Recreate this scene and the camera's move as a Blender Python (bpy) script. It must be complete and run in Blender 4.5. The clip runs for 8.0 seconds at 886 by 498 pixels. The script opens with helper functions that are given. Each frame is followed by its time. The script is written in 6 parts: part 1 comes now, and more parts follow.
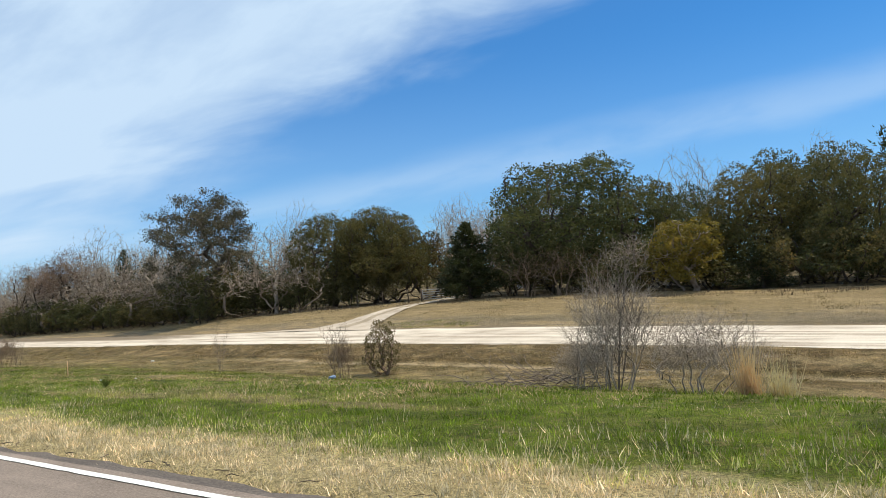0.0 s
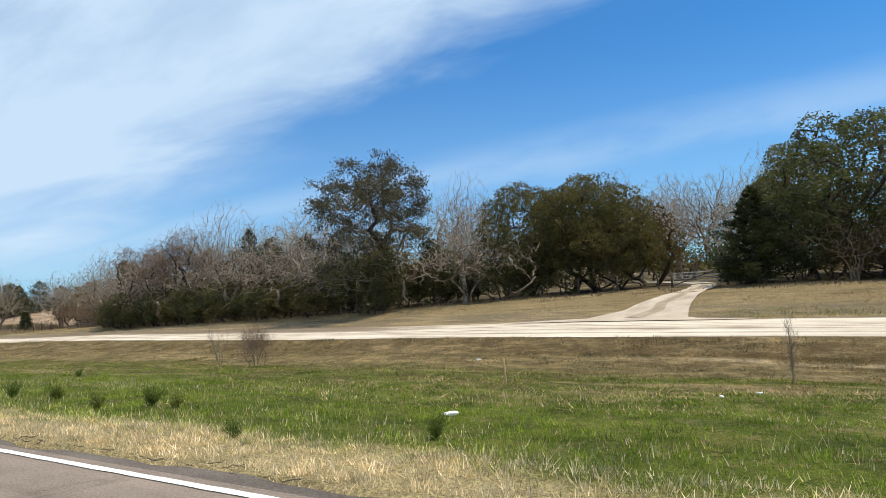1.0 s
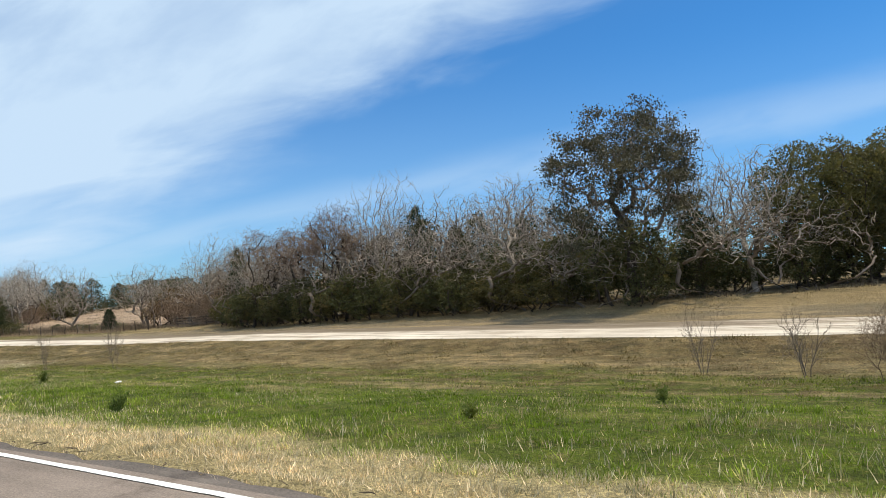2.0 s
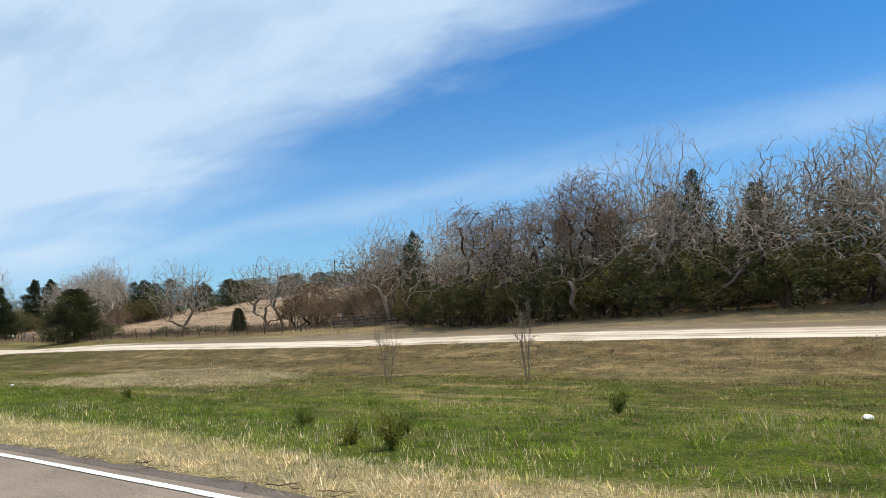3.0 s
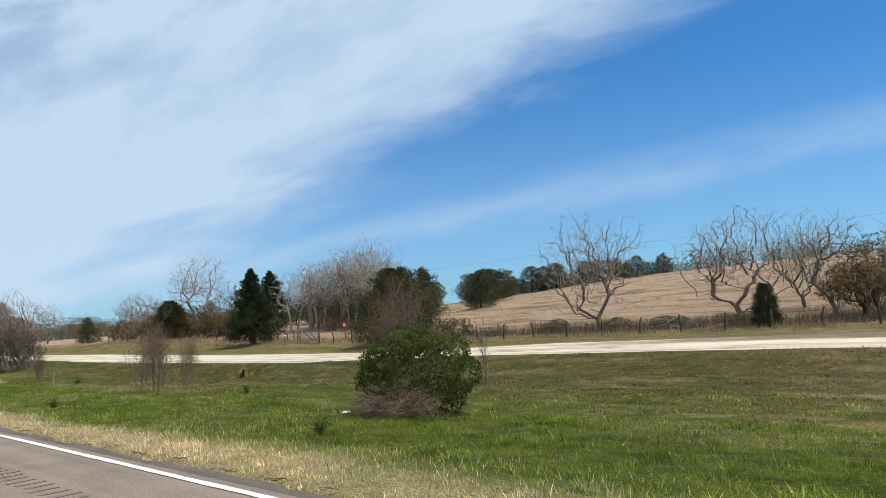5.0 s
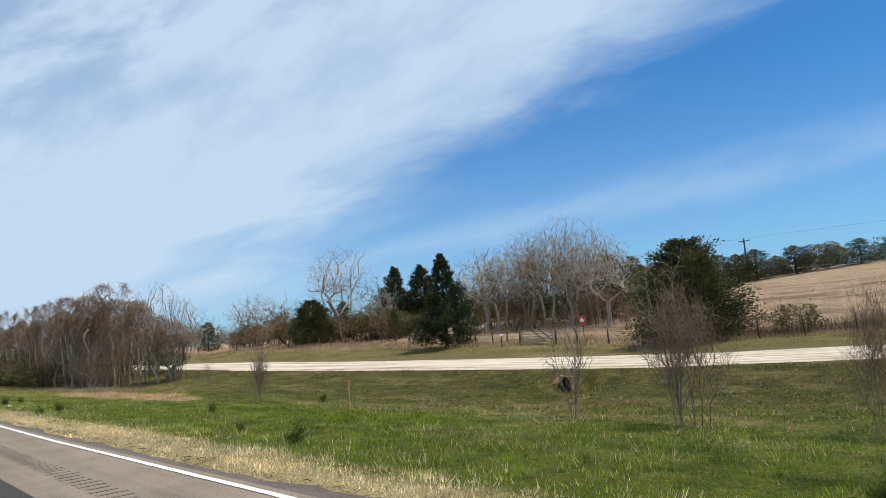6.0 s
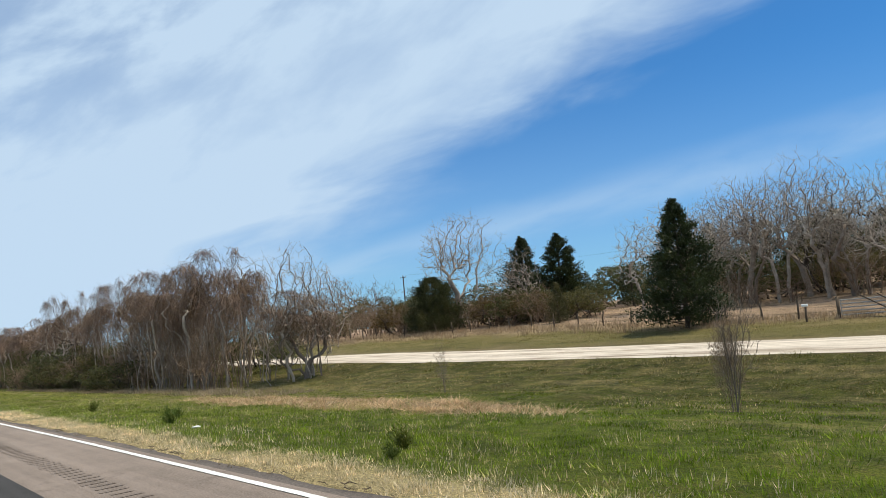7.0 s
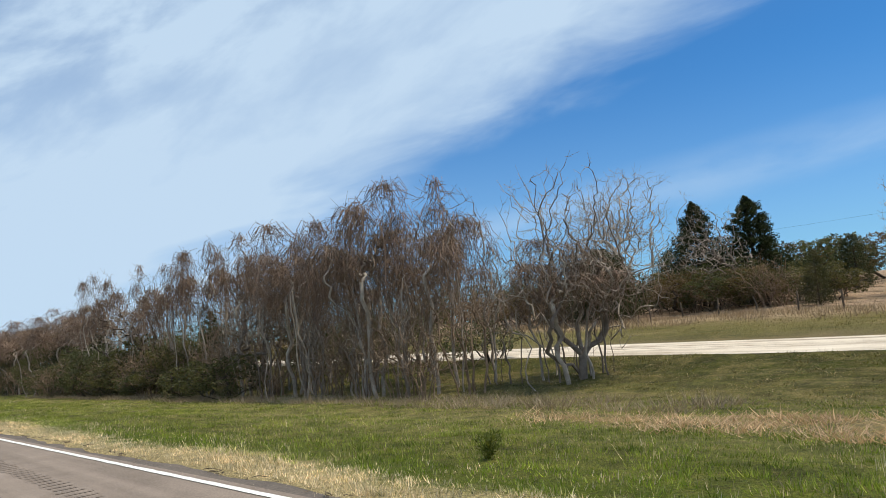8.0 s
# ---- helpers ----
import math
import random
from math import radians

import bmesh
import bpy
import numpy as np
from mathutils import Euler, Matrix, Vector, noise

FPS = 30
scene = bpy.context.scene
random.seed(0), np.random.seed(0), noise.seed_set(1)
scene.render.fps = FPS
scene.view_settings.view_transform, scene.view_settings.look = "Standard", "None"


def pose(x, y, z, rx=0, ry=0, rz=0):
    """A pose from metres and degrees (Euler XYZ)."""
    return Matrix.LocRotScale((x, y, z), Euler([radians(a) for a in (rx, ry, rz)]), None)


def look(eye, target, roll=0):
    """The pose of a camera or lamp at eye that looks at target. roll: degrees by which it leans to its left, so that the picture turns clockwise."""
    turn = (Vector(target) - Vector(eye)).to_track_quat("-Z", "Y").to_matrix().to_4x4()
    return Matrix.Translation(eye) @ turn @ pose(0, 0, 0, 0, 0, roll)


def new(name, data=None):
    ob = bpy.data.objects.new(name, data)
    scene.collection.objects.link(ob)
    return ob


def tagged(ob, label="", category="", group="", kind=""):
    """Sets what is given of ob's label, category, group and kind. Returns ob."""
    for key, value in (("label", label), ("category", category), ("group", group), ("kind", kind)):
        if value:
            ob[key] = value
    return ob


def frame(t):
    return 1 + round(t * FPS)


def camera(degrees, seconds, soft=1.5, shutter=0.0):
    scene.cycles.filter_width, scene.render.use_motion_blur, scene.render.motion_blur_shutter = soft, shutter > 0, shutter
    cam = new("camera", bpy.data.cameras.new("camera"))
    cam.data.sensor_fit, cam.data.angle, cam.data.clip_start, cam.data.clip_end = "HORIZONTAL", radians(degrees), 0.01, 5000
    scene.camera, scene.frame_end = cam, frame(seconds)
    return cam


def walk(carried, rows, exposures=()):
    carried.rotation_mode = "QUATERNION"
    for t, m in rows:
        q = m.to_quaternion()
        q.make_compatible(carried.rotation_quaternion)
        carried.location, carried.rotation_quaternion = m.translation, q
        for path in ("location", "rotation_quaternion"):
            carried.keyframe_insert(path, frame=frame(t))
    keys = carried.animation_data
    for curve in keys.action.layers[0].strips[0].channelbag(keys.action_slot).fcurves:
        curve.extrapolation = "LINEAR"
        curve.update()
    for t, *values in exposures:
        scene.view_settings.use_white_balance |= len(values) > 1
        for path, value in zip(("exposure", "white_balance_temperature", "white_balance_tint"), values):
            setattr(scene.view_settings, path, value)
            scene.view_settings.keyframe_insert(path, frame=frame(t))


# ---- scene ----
cam = camera(65.4, 8.0, soft=0.6)
PATH = [
    (0.00, (-0.000, 0.000, 1.700), (-11.359, 16.424, 2.813), -4.523),
    (0.50, (-9.838, 0.000, 1.700), (-21.432, 16.255, 2.866), -4.293),
    (1.00, (-19.765, 0.000, 1.700), (-31.356, 16.258, 2.844), -4.021),
    (1.20, (-23.760, 0.000, 1.700), (-35.361, 16.253, 2.829), -3.946),
    (2.30, (-45.987, 0.000, 1.700), (-57.652, 16.189, 3.061), -4.081),
    (2.50, (-50.074, 0.000, 1.700), (-61.814, 16.131, 3.106), -4.103),
    (3.00, (-60.354, 0.000, 1.700), (-72.299, 15.968, 3.227), -3.974),
    (3.50, (-70.721, 0.000, 1.700), (-83.022, 15.685, 3.338), -4.371),
    (4.00, (-81.177, 0.000, 1.700), (-93.862, 15.366, 3.419), -4.579),
    (4.50, (-91.721, 0.000, 1.700), (-104.787, 15.029, 3.551), -4.222),
    (5.00, (-102.354, 0.000, 1.700), (-115.985, 14.495, 3.717), -3.981),
    (5.20, (-106.631, 0.000, 1.700), (-120.503, 14.253, 3.806), -3.725),
    (6.30, (-130.410, 0.000, 1.700), (-145.312, 13.118, 4.121), -5.015),
    (6.50, (-134.780, 0.000, 1.700), (-149.718, 13.082, 4.091), -5.080),
    (7.00, (-145.765, 0.000, 1.700), (-160.610, 13.203, 4.008), -5.433),
    (7.50, (-156.838, 0.000, 1.700), (-171.549, 13.354, 3.999), -5.535),
    (8.00, (-168.000, 0.000, 1.700), (-182.470, 13.591, 4.127), -5.307),
]
walk(cam, [(t, look(eye, target, roll)) for t, eye, target, roll in PATH], exposures=((0.0, 0.08), (2.5, 0.07), (4.0, 0.0), (5.0, -0.05), (8.0, -0.05)))

# ---- daylight ----
SUN_AZ, SUN_EL = radians(48), radians(66)
SUN_DIR = Vector((math.sin(SUN_AZ) * math.cos(SUN_EL), math.cos(SUN_AZ) * math.cos(SUN_EL), math.sin(SUN_EL)))
sun = new("sun", bpy.data.lights.new("sun", "SUN"))
sun.data.energy, sun.data.angle, sun.data.color = 4.1, radians(0.55), (1.0, 0.895, 0.68)
sun.matrix_world = look(SUN_DIR * 200, (0, 0, 0))


def link(nt, a, b):
    nt.links.new(a, b)


def math_node(nt, op, a, b=None, c=None, clamp=False):
    n = nt.nodes.new("ShaderNodeMath")
    n.operation, n.use_clamp = op, clamp
    for i, v in enumerate((a, b, c)):
        if v is None:
            continue
        if isinstance(v, (int, float)):
            n.inputs[i].default_value = v
        else:
            link(nt, v, n.inputs[i])
    return n.outputs[0]


def dot_node(nt, vec, axis):
    n = nt.nodes.new("ShaderNodeVectorMath")
    n.operation = 'DOT_PRODUCT'
    link(nt, vec, n.inputs[0])
    n.inputs[1].default_value = axis
    return n.outputs["Value"]


def smooth_step(nt, v, lo, hi):
    n = nt.nodes.new("ShaderNodeMapRange")
    n.interpolation_type = 'SMOOTHSTEP'
    link(nt, v, n.inputs["Value"])
    n.inputs["From Min"].default_value, n.inputs["From Max"].default_value = lo, hi
    return n.outputs["Result"]


def noise_node(nt, vec, scale, detail=4.0, rough=0.55, dist=0.0):
    n = nt.nodes.new("ShaderNodeTexNoise")
    if vec is not None:
        link(nt, vec, n.inputs["Vector"])
    n.inputs["Scale"].default_value, n.inputs["Detail"].default_value = scale, detail
    n.inputs["Roughness"].default_value, n.inputs["Distortion"].default_value = rough, dist
    return n.outputs["Fac"]


def mix_color(nt, fac, a, b, blend='MIX'):
    n = nt.nodes.new("ShaderNodeMix")
    n.data_type, n.blend_type = 'RGBA', blend
    for sock, v in ((n.inputs["Factor"], fac), (n.inputs["A"], a), (n.inputs["B"], b)):
        if isinstance(v, (int, float)):
            sock.default_value = v
        elif isinstance(v, tuple):
            sock.default_value = (*v, 1.0)[:4]
        else:
            link(nt, v, sock)
    return n.outputs["Result"]


def ramp_node(nt, fac, stops):
    n = nt.nodes.new("ShaderNodeValToRGB")
    el = n.color_ramp.elements
    while len(el) < len(stops):
        el.new(0.5)
    for e, (p, c) in zip(el, stops):
        e.position, e.color = p, (*c, 1.0)
    link(nt, fac, n.inputs[0])
    return n.outputs[0]


# sky with a bank of cirrus and a thinner streak under it
world = bpy.data.worlds.new("sky")
scene.world, world.use_nodes = world, True
wt = world.node_tree
sky = wt.nodes.new("ShaderNodeTexSky")
sky.sky_type, sky.sun_disc = 'NISHITA', False
sky.sun_elevation, sky.sun_rotation = SUN_EL, SUN_AZ
sky.air_density, sky.dust_density, sky.ozone_density = 1.0, 0.3, 3.0
co = wt.nodes.new("ShaderNodeTexCoord").outputs["Generated"]
EDGE_A, EDGE_B = (-0.458, 0.804, 0.378), (-0.935, 0.35, 0.075)
ALONG = (Vector(EDGE_A) - Vector(EDGE_B)).normalized()
ACROSS = Vector(EDGE_A).cross(Vector(EDGE_B)).normalized()
ACROSS = ACROSS if ACROSS.z > 0 else -ACROSS
BAND_A, BAND_B = (-0.12, 0.97, 0.205), (-0.735, 0.668, 0.129)
BAND = Vector(BAND_A).cross(Vector(BAND_B)).normalized()
BAND = BAND if BAND.z > 0 else -BAND
along, across = dot_node(wt, co, ALONG), dot_node(wt, co, ACROSS)
DRIFT = (Vector(BAND_A) - Vector(BAND_B)).normalized()
drift_along, drift_across = dot_node(wt, co, DRIFT), dot_node(wt, co, BAND)
comb = wt.nodes.new("ShaderNodeCombineXYZ")
link(wt, math_node(wt, 'MULTIPLY', drift_along, 1.7), comb.inputs[0])
link(wt, math_node(wt, 'MULTIPLY', drift_across, 6.0), comb.inputs[1])
wisps = noise_node(wt, comb.outputs[0], 2.4, 6.0, 0.52, 0.3)
comb2 = wt.nodes.new("ShaderNodeCombineXYZ")
link(wt, math_node(wt, 'ADD', math_node(wt, 'MULTIPLY', along, 1.2), math_node(wt, 'MULTIPLY', across, 2.2)), comb2.inputs[0])
link(wt, math_node(wt, 'SUBTRACT', math_node(wt, 'MULTIPLY', across, 3.0), along), comb2.inputs[1])
puffs = noise_node(wt, comb2.outputs[0], 3.2, 6.0, 0.55, 0.2)
edge = math_node(wt, 'ADD', across, math_node(wt, 'MULTIPLY', math_node(wt, 'SUBTRACT', wisps, 0.5), 0.20))
bank = smooth_step(wt, edge, -0.07, 0.08)
thin = math_node(wt, 'MULTIPLY', smooth_step(wt, across, 0.14, 0.36), smooth_step(wt, puffs, 0.64, 0.40))
bank = math_node(wt, 'MULTIPLY', bank, math_node(wt, 'SUBTRACT', 1.0, math_node(wt, 'MULTIPLY', thin, 0.34)))
bank = math_node(wt, 'MULTIPLY', bank, math_node(wt, 'ADD', 0.72, math_node(wt, 'MULTIPLY', smooth_step(wt, puffs, 0.25, 0.68), 0.28)))
band = math_node(wt, 'ABSOLUTE', math_node(wt, 'ADD', dot_node(wt, co, BAND), math_node(wt, 'MULTIPLY', math_node(wt, 'SUBTRACT', wisps, 0.5), 0.06)))
streak = math_node(wt, 'MULTIPLY', math_node(wt, 'SUBTRACT', 1.0, smooth_step(wt, band, 0.0, 0.045)), smooth_step(wt, wisps, 0.22, 0.62))
haze = math_node(wt, 'MULTIPLY', smooth_step(wt, dot_node(wt, co, (0.0, 0.0, 1.0)), 0.36, -0.02), 0.40)
veil = math_node(wt, 'ADD', math_node(wt, 'MULTIPLY', smooth_step(wt, across, -0.4, 0.1), 0.06), haze)
cover = math_node(wt, 'ADD', math_node(wt, 'MAXIMUM', bank, math_node(wt, 'MULTIPLY', streak, 0.29)), veil, clamp=True)
cover = math_node(wt, 'MULTIPLY', cover, 0.95)
blue = mix_color(wt, 1.0, sky.outputs[0], (0.23, 0.80, 1.24), 'MULTIPLY')
tone = mix_color(wt, cover, blue, (5.8, 7.4, 9.1))
link(wt, tone, wt.nodes["Background"].inputs["Color"])
wt.nodes["Background"].inputs["Strength"].default_value = 0.102


# ---- materials ----
def surface(name, rough=0.8, metal=0.0):
    m = bpy.data.materials.new(name)
    m.use_nodes = True
    nt = m.node_tree
    bsdf = nt.nodes["Principled BSDF"]
    bsdf.inputs["Roughness"].default_value, bsdf.inputs["Metallic"].default_value = rough, metal
    bsdf.inputs["Specular IOR Level"].default_value = 0.12
    return m, nt, bsdf


def place(nt):
    return nt.nodes.new("ShaderNodeNewGeometry").outputs["Position"]


def bump(nt, bsdf, height, strength, dist=0.02):
    n = nt.nodes.new("ShaderNodeBump")
    n.inputs["Strength"].default_value, n.inputs["Distance"].default_value = strength, dist
    link(nt, height, n.inputs["Height"])
    link(nt, n.outputs[0], bsdf.inputs["Normal"])


def plain(name, dark, light, scale=6.0, rough=0.8, metal=0.0, relief=0.3, fine=9.0):
    """Two scales of mottling between two colours, with a fine relief."""
    m, nt, bsdf = surface(name, rough, metal)
    co = nt.nodes.new("ShaderNodeTexCoord").outputs["Object"]
    a, b = noise_node(nt, co, scale, 4), noise_node(nt, co, scale * fine, 3, 0.65)
    f = math_node(nt, 'ADD', math_node(nt, 'MULTIPLY', a, 0.6), math_node(nt, 'MULTIPLY', b, 0.4))
    link(nt, ramp_node(nt, f, [(0.32, dark), (0.68, light)]), bsdf.inputs["Base Color"])
    bump(nt, bsdf, b, relief, 0.03)
    return m


def foliage(name, dark, light, warm, glow=0.55):
    """Leaves: every leaf its own tone, with some light coming through."""
    m, nt, bsdf = surface(name, 0.5)
    bsdf.inputs["Specular IOR Level"].default_value = 0.3
    geo = nt.nodes.new("ShaderNodeNewGeometry")
    own = nt.nodes.new("ShaderNodeObjectInfo").outputs["Random"]
    patch = noise_node(nt, geo.outputs["Position"], 0.7, 2)
    patch = smooth_step(nt, patch, 0.25, 0.75)
    f = math_node(nt, 'ADD', math_node(nt, 'MULTIPLY', geo.outputs["Random Per Island"], 0.4), math_node(nt, 'MULTIPLY', patch, 0.6))
    col = ramp_node(nt, f, [(0.08, dark), (0.62, light), (0.93, warm)])
    col = mix_color(nt, 1.0, col, ramp_node(nt, own, [(0.1, (0.90, 0.97, 0.92)), (0.5, (1.05, 1.0, 0.95)), (0.95, (1.25, 1.06, 0.92))]), 'MULTIPLY')
    link(nt, col, bsdf.inputs["Base Color"])
    tr = nt.nodes.new("ShaderNodeBsdfTranslucent")
    link(nt, mix_color(nt, 1.0, col, (1.0, 1.0, 0.75), 'MULTIPLY'), tr.inputs[0])
    mixer = nt.nodes.new("ShaderNodeMixShader")
    mixer.inputs[0].default_value = glow
    link(nt, bsdf.outputs[0], mixer.inputs[1])
    link(nt, tr.outputs[0], mixer.inputs[2])
    link(nt, mixer.outputs[0], nt.nodes["Material Output"].inputs["Surface"])
    return m


def zone_tone(nt, pos, loose):
    """The verge's colours from the highway outwards: straw, fresh green, olive, mown brown, lawn, pasture. loose: a 0..1 value that scatters them."""
    sep = nt.nodes.new("ShaderNodeSeparateXYZ")
    link(nt, pos, sep.inputs[0])
    x, y = sep.outputs[0], math_node(nt, 'ABSOLUTE', sep.outputs[1])
    wob = noise_node(nt, pos, 0.16, 5, 0.6)
    drift = math_node(nt, 'ADD', math_node(nt, 'MULTIPLY', math_node(nt, 'SUBTRACT', wob, 0.5), 5.0), math_node(nt, 'MULTIPLY', math_node(nt, 'SUBTRACT', loose, 0.5), 3.2))
    lone = nt.nodes.new("ShaderNodeCombineXYZ")
    link(nt, x, lone.inputs[0])
    y_edge = math_node(nt, 'ADD', y, math_node(nt, 'MULTIPLY', math_node(nt, 'SUBTRACT', noise_node(nt, lone.outputs[0], 0.11, 3, 0.6), 0.47), 3.4))
    yy = math_node(nt, 'ADD', y_edge, math_node(nt, 'MULTIPLY', drift, math_node(nt, 'ADD', 0.45, math_node(nt, 'MULTIPLY', smooth_step(nt, y, 5.0, 11.0), 0.55))))
    f = math_node(nt, 'DIVIDE', yy, 60.0, clamp=True)
    east = ramp_node(nt, f, [(0.068, (0.58, 0.46, 0.30)), (0.099, (0.70, 0.56, 0.37)), (0.110, (0.155, 0.20, 0.030)), (0.17, (0.125, 0.168, 0.024)),
                             (0.25, (0.108, 0.130, 0.026)), (0.31, (0.125, 0.125, 0.038)), (0.345, (0.25, 0.20, 0.11)), (0.375, (0.17, 0.133, 0.068)), (0.415, (0.185, 0.142, 0.078)), (0.43, (0.21, 0.16, 0.095)), (0.548, (0.19, 0.155, 0.115)),
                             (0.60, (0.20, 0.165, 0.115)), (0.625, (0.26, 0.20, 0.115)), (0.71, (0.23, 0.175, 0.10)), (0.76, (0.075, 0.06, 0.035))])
    west = ramp_node(nt, f, [(0.068, (0.58, 0.46, 0.30)), (0.090, (0.70, 0.56, 0.37)), (0.099, (0.130, 0.170, 0.020)), (0.20, (0.096, 0.132, 0.016)),
                             (0.30, (0.062, 0.077, 0.011)), (0.41, (0.058, 0.066, 0.012)), (0.44, (0.10, 0.095, 0.03)), (0.555, (0.15, 0.125, 0.07)),
                             (0.60, (0.13, 0.12, 0.045)), (0.645, (0.15, 0.13, 0.05)), (0.69, (0.27, 0.195, 0.138)), (0.74, (0.31, 0.226, 0.168)), (0.95, (0.32, 0.237, 0.182))])
    side = smooth_step(nt, math_node(nt, 'ADD', x, math_node(nt, 'MULTIPLY', math_node(nt, 'SUBTRACT', wob, 0.5), 30.0)), -96.0, -122.0)
    tone = mix_color(nt, side, east, west)
    worn = math_node(nt, 'MULTIPLY', math_node(nt, 'MULTIPLY', smooth_step(nt, x, -108.0, -98.0), smooth_step(nt, x, -66.0, -82.0)), math_node(nt, 'MULTIPLY', smooth_step(nt, y, 8.0, 11.0), smooth_step(nt, y, 27.0, 25.0)))
    tone = mix_color(nt, math_node(nt, 'MULTIPLY', worn, 0.5), tone, (0.10, 0.082, 0.035))
    rich = math_node(nt, 'MULTIPLY', math_node(nt, 'MULTIPLY', smooth_step(nt, x, -116.0, -106.0), smooth_step(nt, x, -60.0, -78.0)), smooth_step(nt, y, 13.0, 10.0))
    tone = mix_color(nt, rich, tone, mix_color(nt, 1.0, tone, (0.82, 0.88, 0.80), 'MULTIPLY'))
    for mx, my, rx, ry in ((-87.2, 16.2, 7.6, 4.2), (-168.0, 13.4, 12.5, 2.0), (-14.0, 9.6, 9.0, 0.7), (-192.0, 42.5, 24.0, 3.6)):
        dx = math_node(nt, 'DIVIDE', math_node(nt, 'ADD', x, -mx), rx)
        dy = math_node(nt, 'DIVIDE', math_node(nt, 'ADD', y, -my), ry)
        far = math_node(nt, 'ADD', math_node(nt, 'ADD', math_node(nt, 'MULTIPLY', dx, dx), math_node(nt, 'MULTIPLY', dy, dy)), math_node(nt, 'MULTIPLY', math_node(nt, 'SUBTRACT', noise_node(nt, pos, 0.7, 5, 0.7), 0.5), 2.2))
        tone = mix_color(nt, math_node(nt, 'MULTIPLY', smooth_step(nt, far, 0.95, 0.45), 0.68), tone, (0.35, 0.265, 0.175))
    far_end = math_node(nt, 'MULTIPLY', smooth_step(nt, x, -158.0, -184.0), math_node(nt, 'MULTIPLY', smooth_step(nt, y, 5.8, 8.0), smooth_step(nt, y, 24.0, 18.0)))
    tone = mix_color(nt, math_node(nt, 'MULTIPLY', far_end, 0.55), tone, (0.25, 0.22, 0.10))
    scarp = math_node(nt, 'MULTIPLY', smooth_step(nt, x, -34.0, -24.0), math_node(nt, 'MULTIPLY', smooth_step(nt, y, 22.45, 22.75), smooth_step(nt, y, 23.24, 23.14)))
    tone = mix_color(nt, math_node(nt, 'MULTIPLY', scarp, 0.8), tone, (0.50, 0.40, 0.28))
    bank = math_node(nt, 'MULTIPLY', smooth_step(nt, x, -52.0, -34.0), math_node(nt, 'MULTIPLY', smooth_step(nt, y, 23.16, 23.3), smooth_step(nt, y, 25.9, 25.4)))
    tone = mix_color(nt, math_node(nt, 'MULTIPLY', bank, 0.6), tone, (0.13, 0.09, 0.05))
    n = nt.nodes.new("ShaderNodeMapping")
    n.inputs["Scale"].default_value = (0.16, 0.75, 1.0)
    link(nt, pos, n.inputs[0])
    streak = noise_node(nt, n.outputs[0], 1.0, 5, 0.62)
    tone = mix_color(nt, math_node(nt, 'MULTIPLY', smooth_step(nt, streak, 0.52, 0.62), math_node(nt, 'MULTIPLY', smooth_step(nt, y, 6.0, 16.0), math_node(nt, 'SUBTRACT', 0.75, math_node(nt, 'MULTIPLY', side, 0.5)))), tone, (0.34, 0.26, 0.155))
    tone = mix_color(nt, math_node(nt, 'MULTIPLY', smooth_step(nt, streak, 0.46, 0.33), math_node(nt, 'MULTIPLY', smooth_step(nt, y, 5.0, 9.0), 0.75)), tone, mix_color(nt, 1.0, tone, (0.60, 0.62, 0.58), 'MULTIPLY'))
    verge = math_node(nt, 'MULTIPLY', smooth_step(nt, y, 5.8, 7.2), smooth_step(nt, y, 26.0, 25.4))
    mottle = noise_node(nt, pos, 1.1, 6, 0.72)
    tone = mix_color(nt, verge, tone, mix_color(nt, 1.0, tone, ramp_node(nt, mottle, [(0.36, (0.50, 0.53, 0.50)), (0.49, (0.98, 0.98, 0.98)), (0.62, (1.42, 1.34, 1.25))]), 'MULTIPLY'))
    fleck = math_node(nt, 'MULTIPLY', smooth_step(nt, noise_node(nt, pos, 3.3, 5, 0.7), 0.54, 0.64), math_node(nt, 'SUBTRACT', 0.62, math_node(nt, 'MULTIPLY', side, 0.3)))
    tone = mix_color(nt, math_node(nt, 'MULTIPLY', verge, fleck), tone, (0.33, 0.255, 0.145))
    brown = math_node(nt, 'MULTIPLY', smooth_step(nt, noise_node(nt, pos, 0.75, 5, 0.7), 0.50, 0.58), math_node(nt, 'MULTIPLY', smooth_step(nt, y, 12.0, 15.0), math_node(nt, 'SUBTRACT', 0.65, math_node(nt, 'MULTIPLY', side, 0.45))))
    tone = mix_color(nt, math_node(nt, 'MULTIPLY', verge, brown), tone, (0.12, 0.083, 0.042))
    return tone, wob


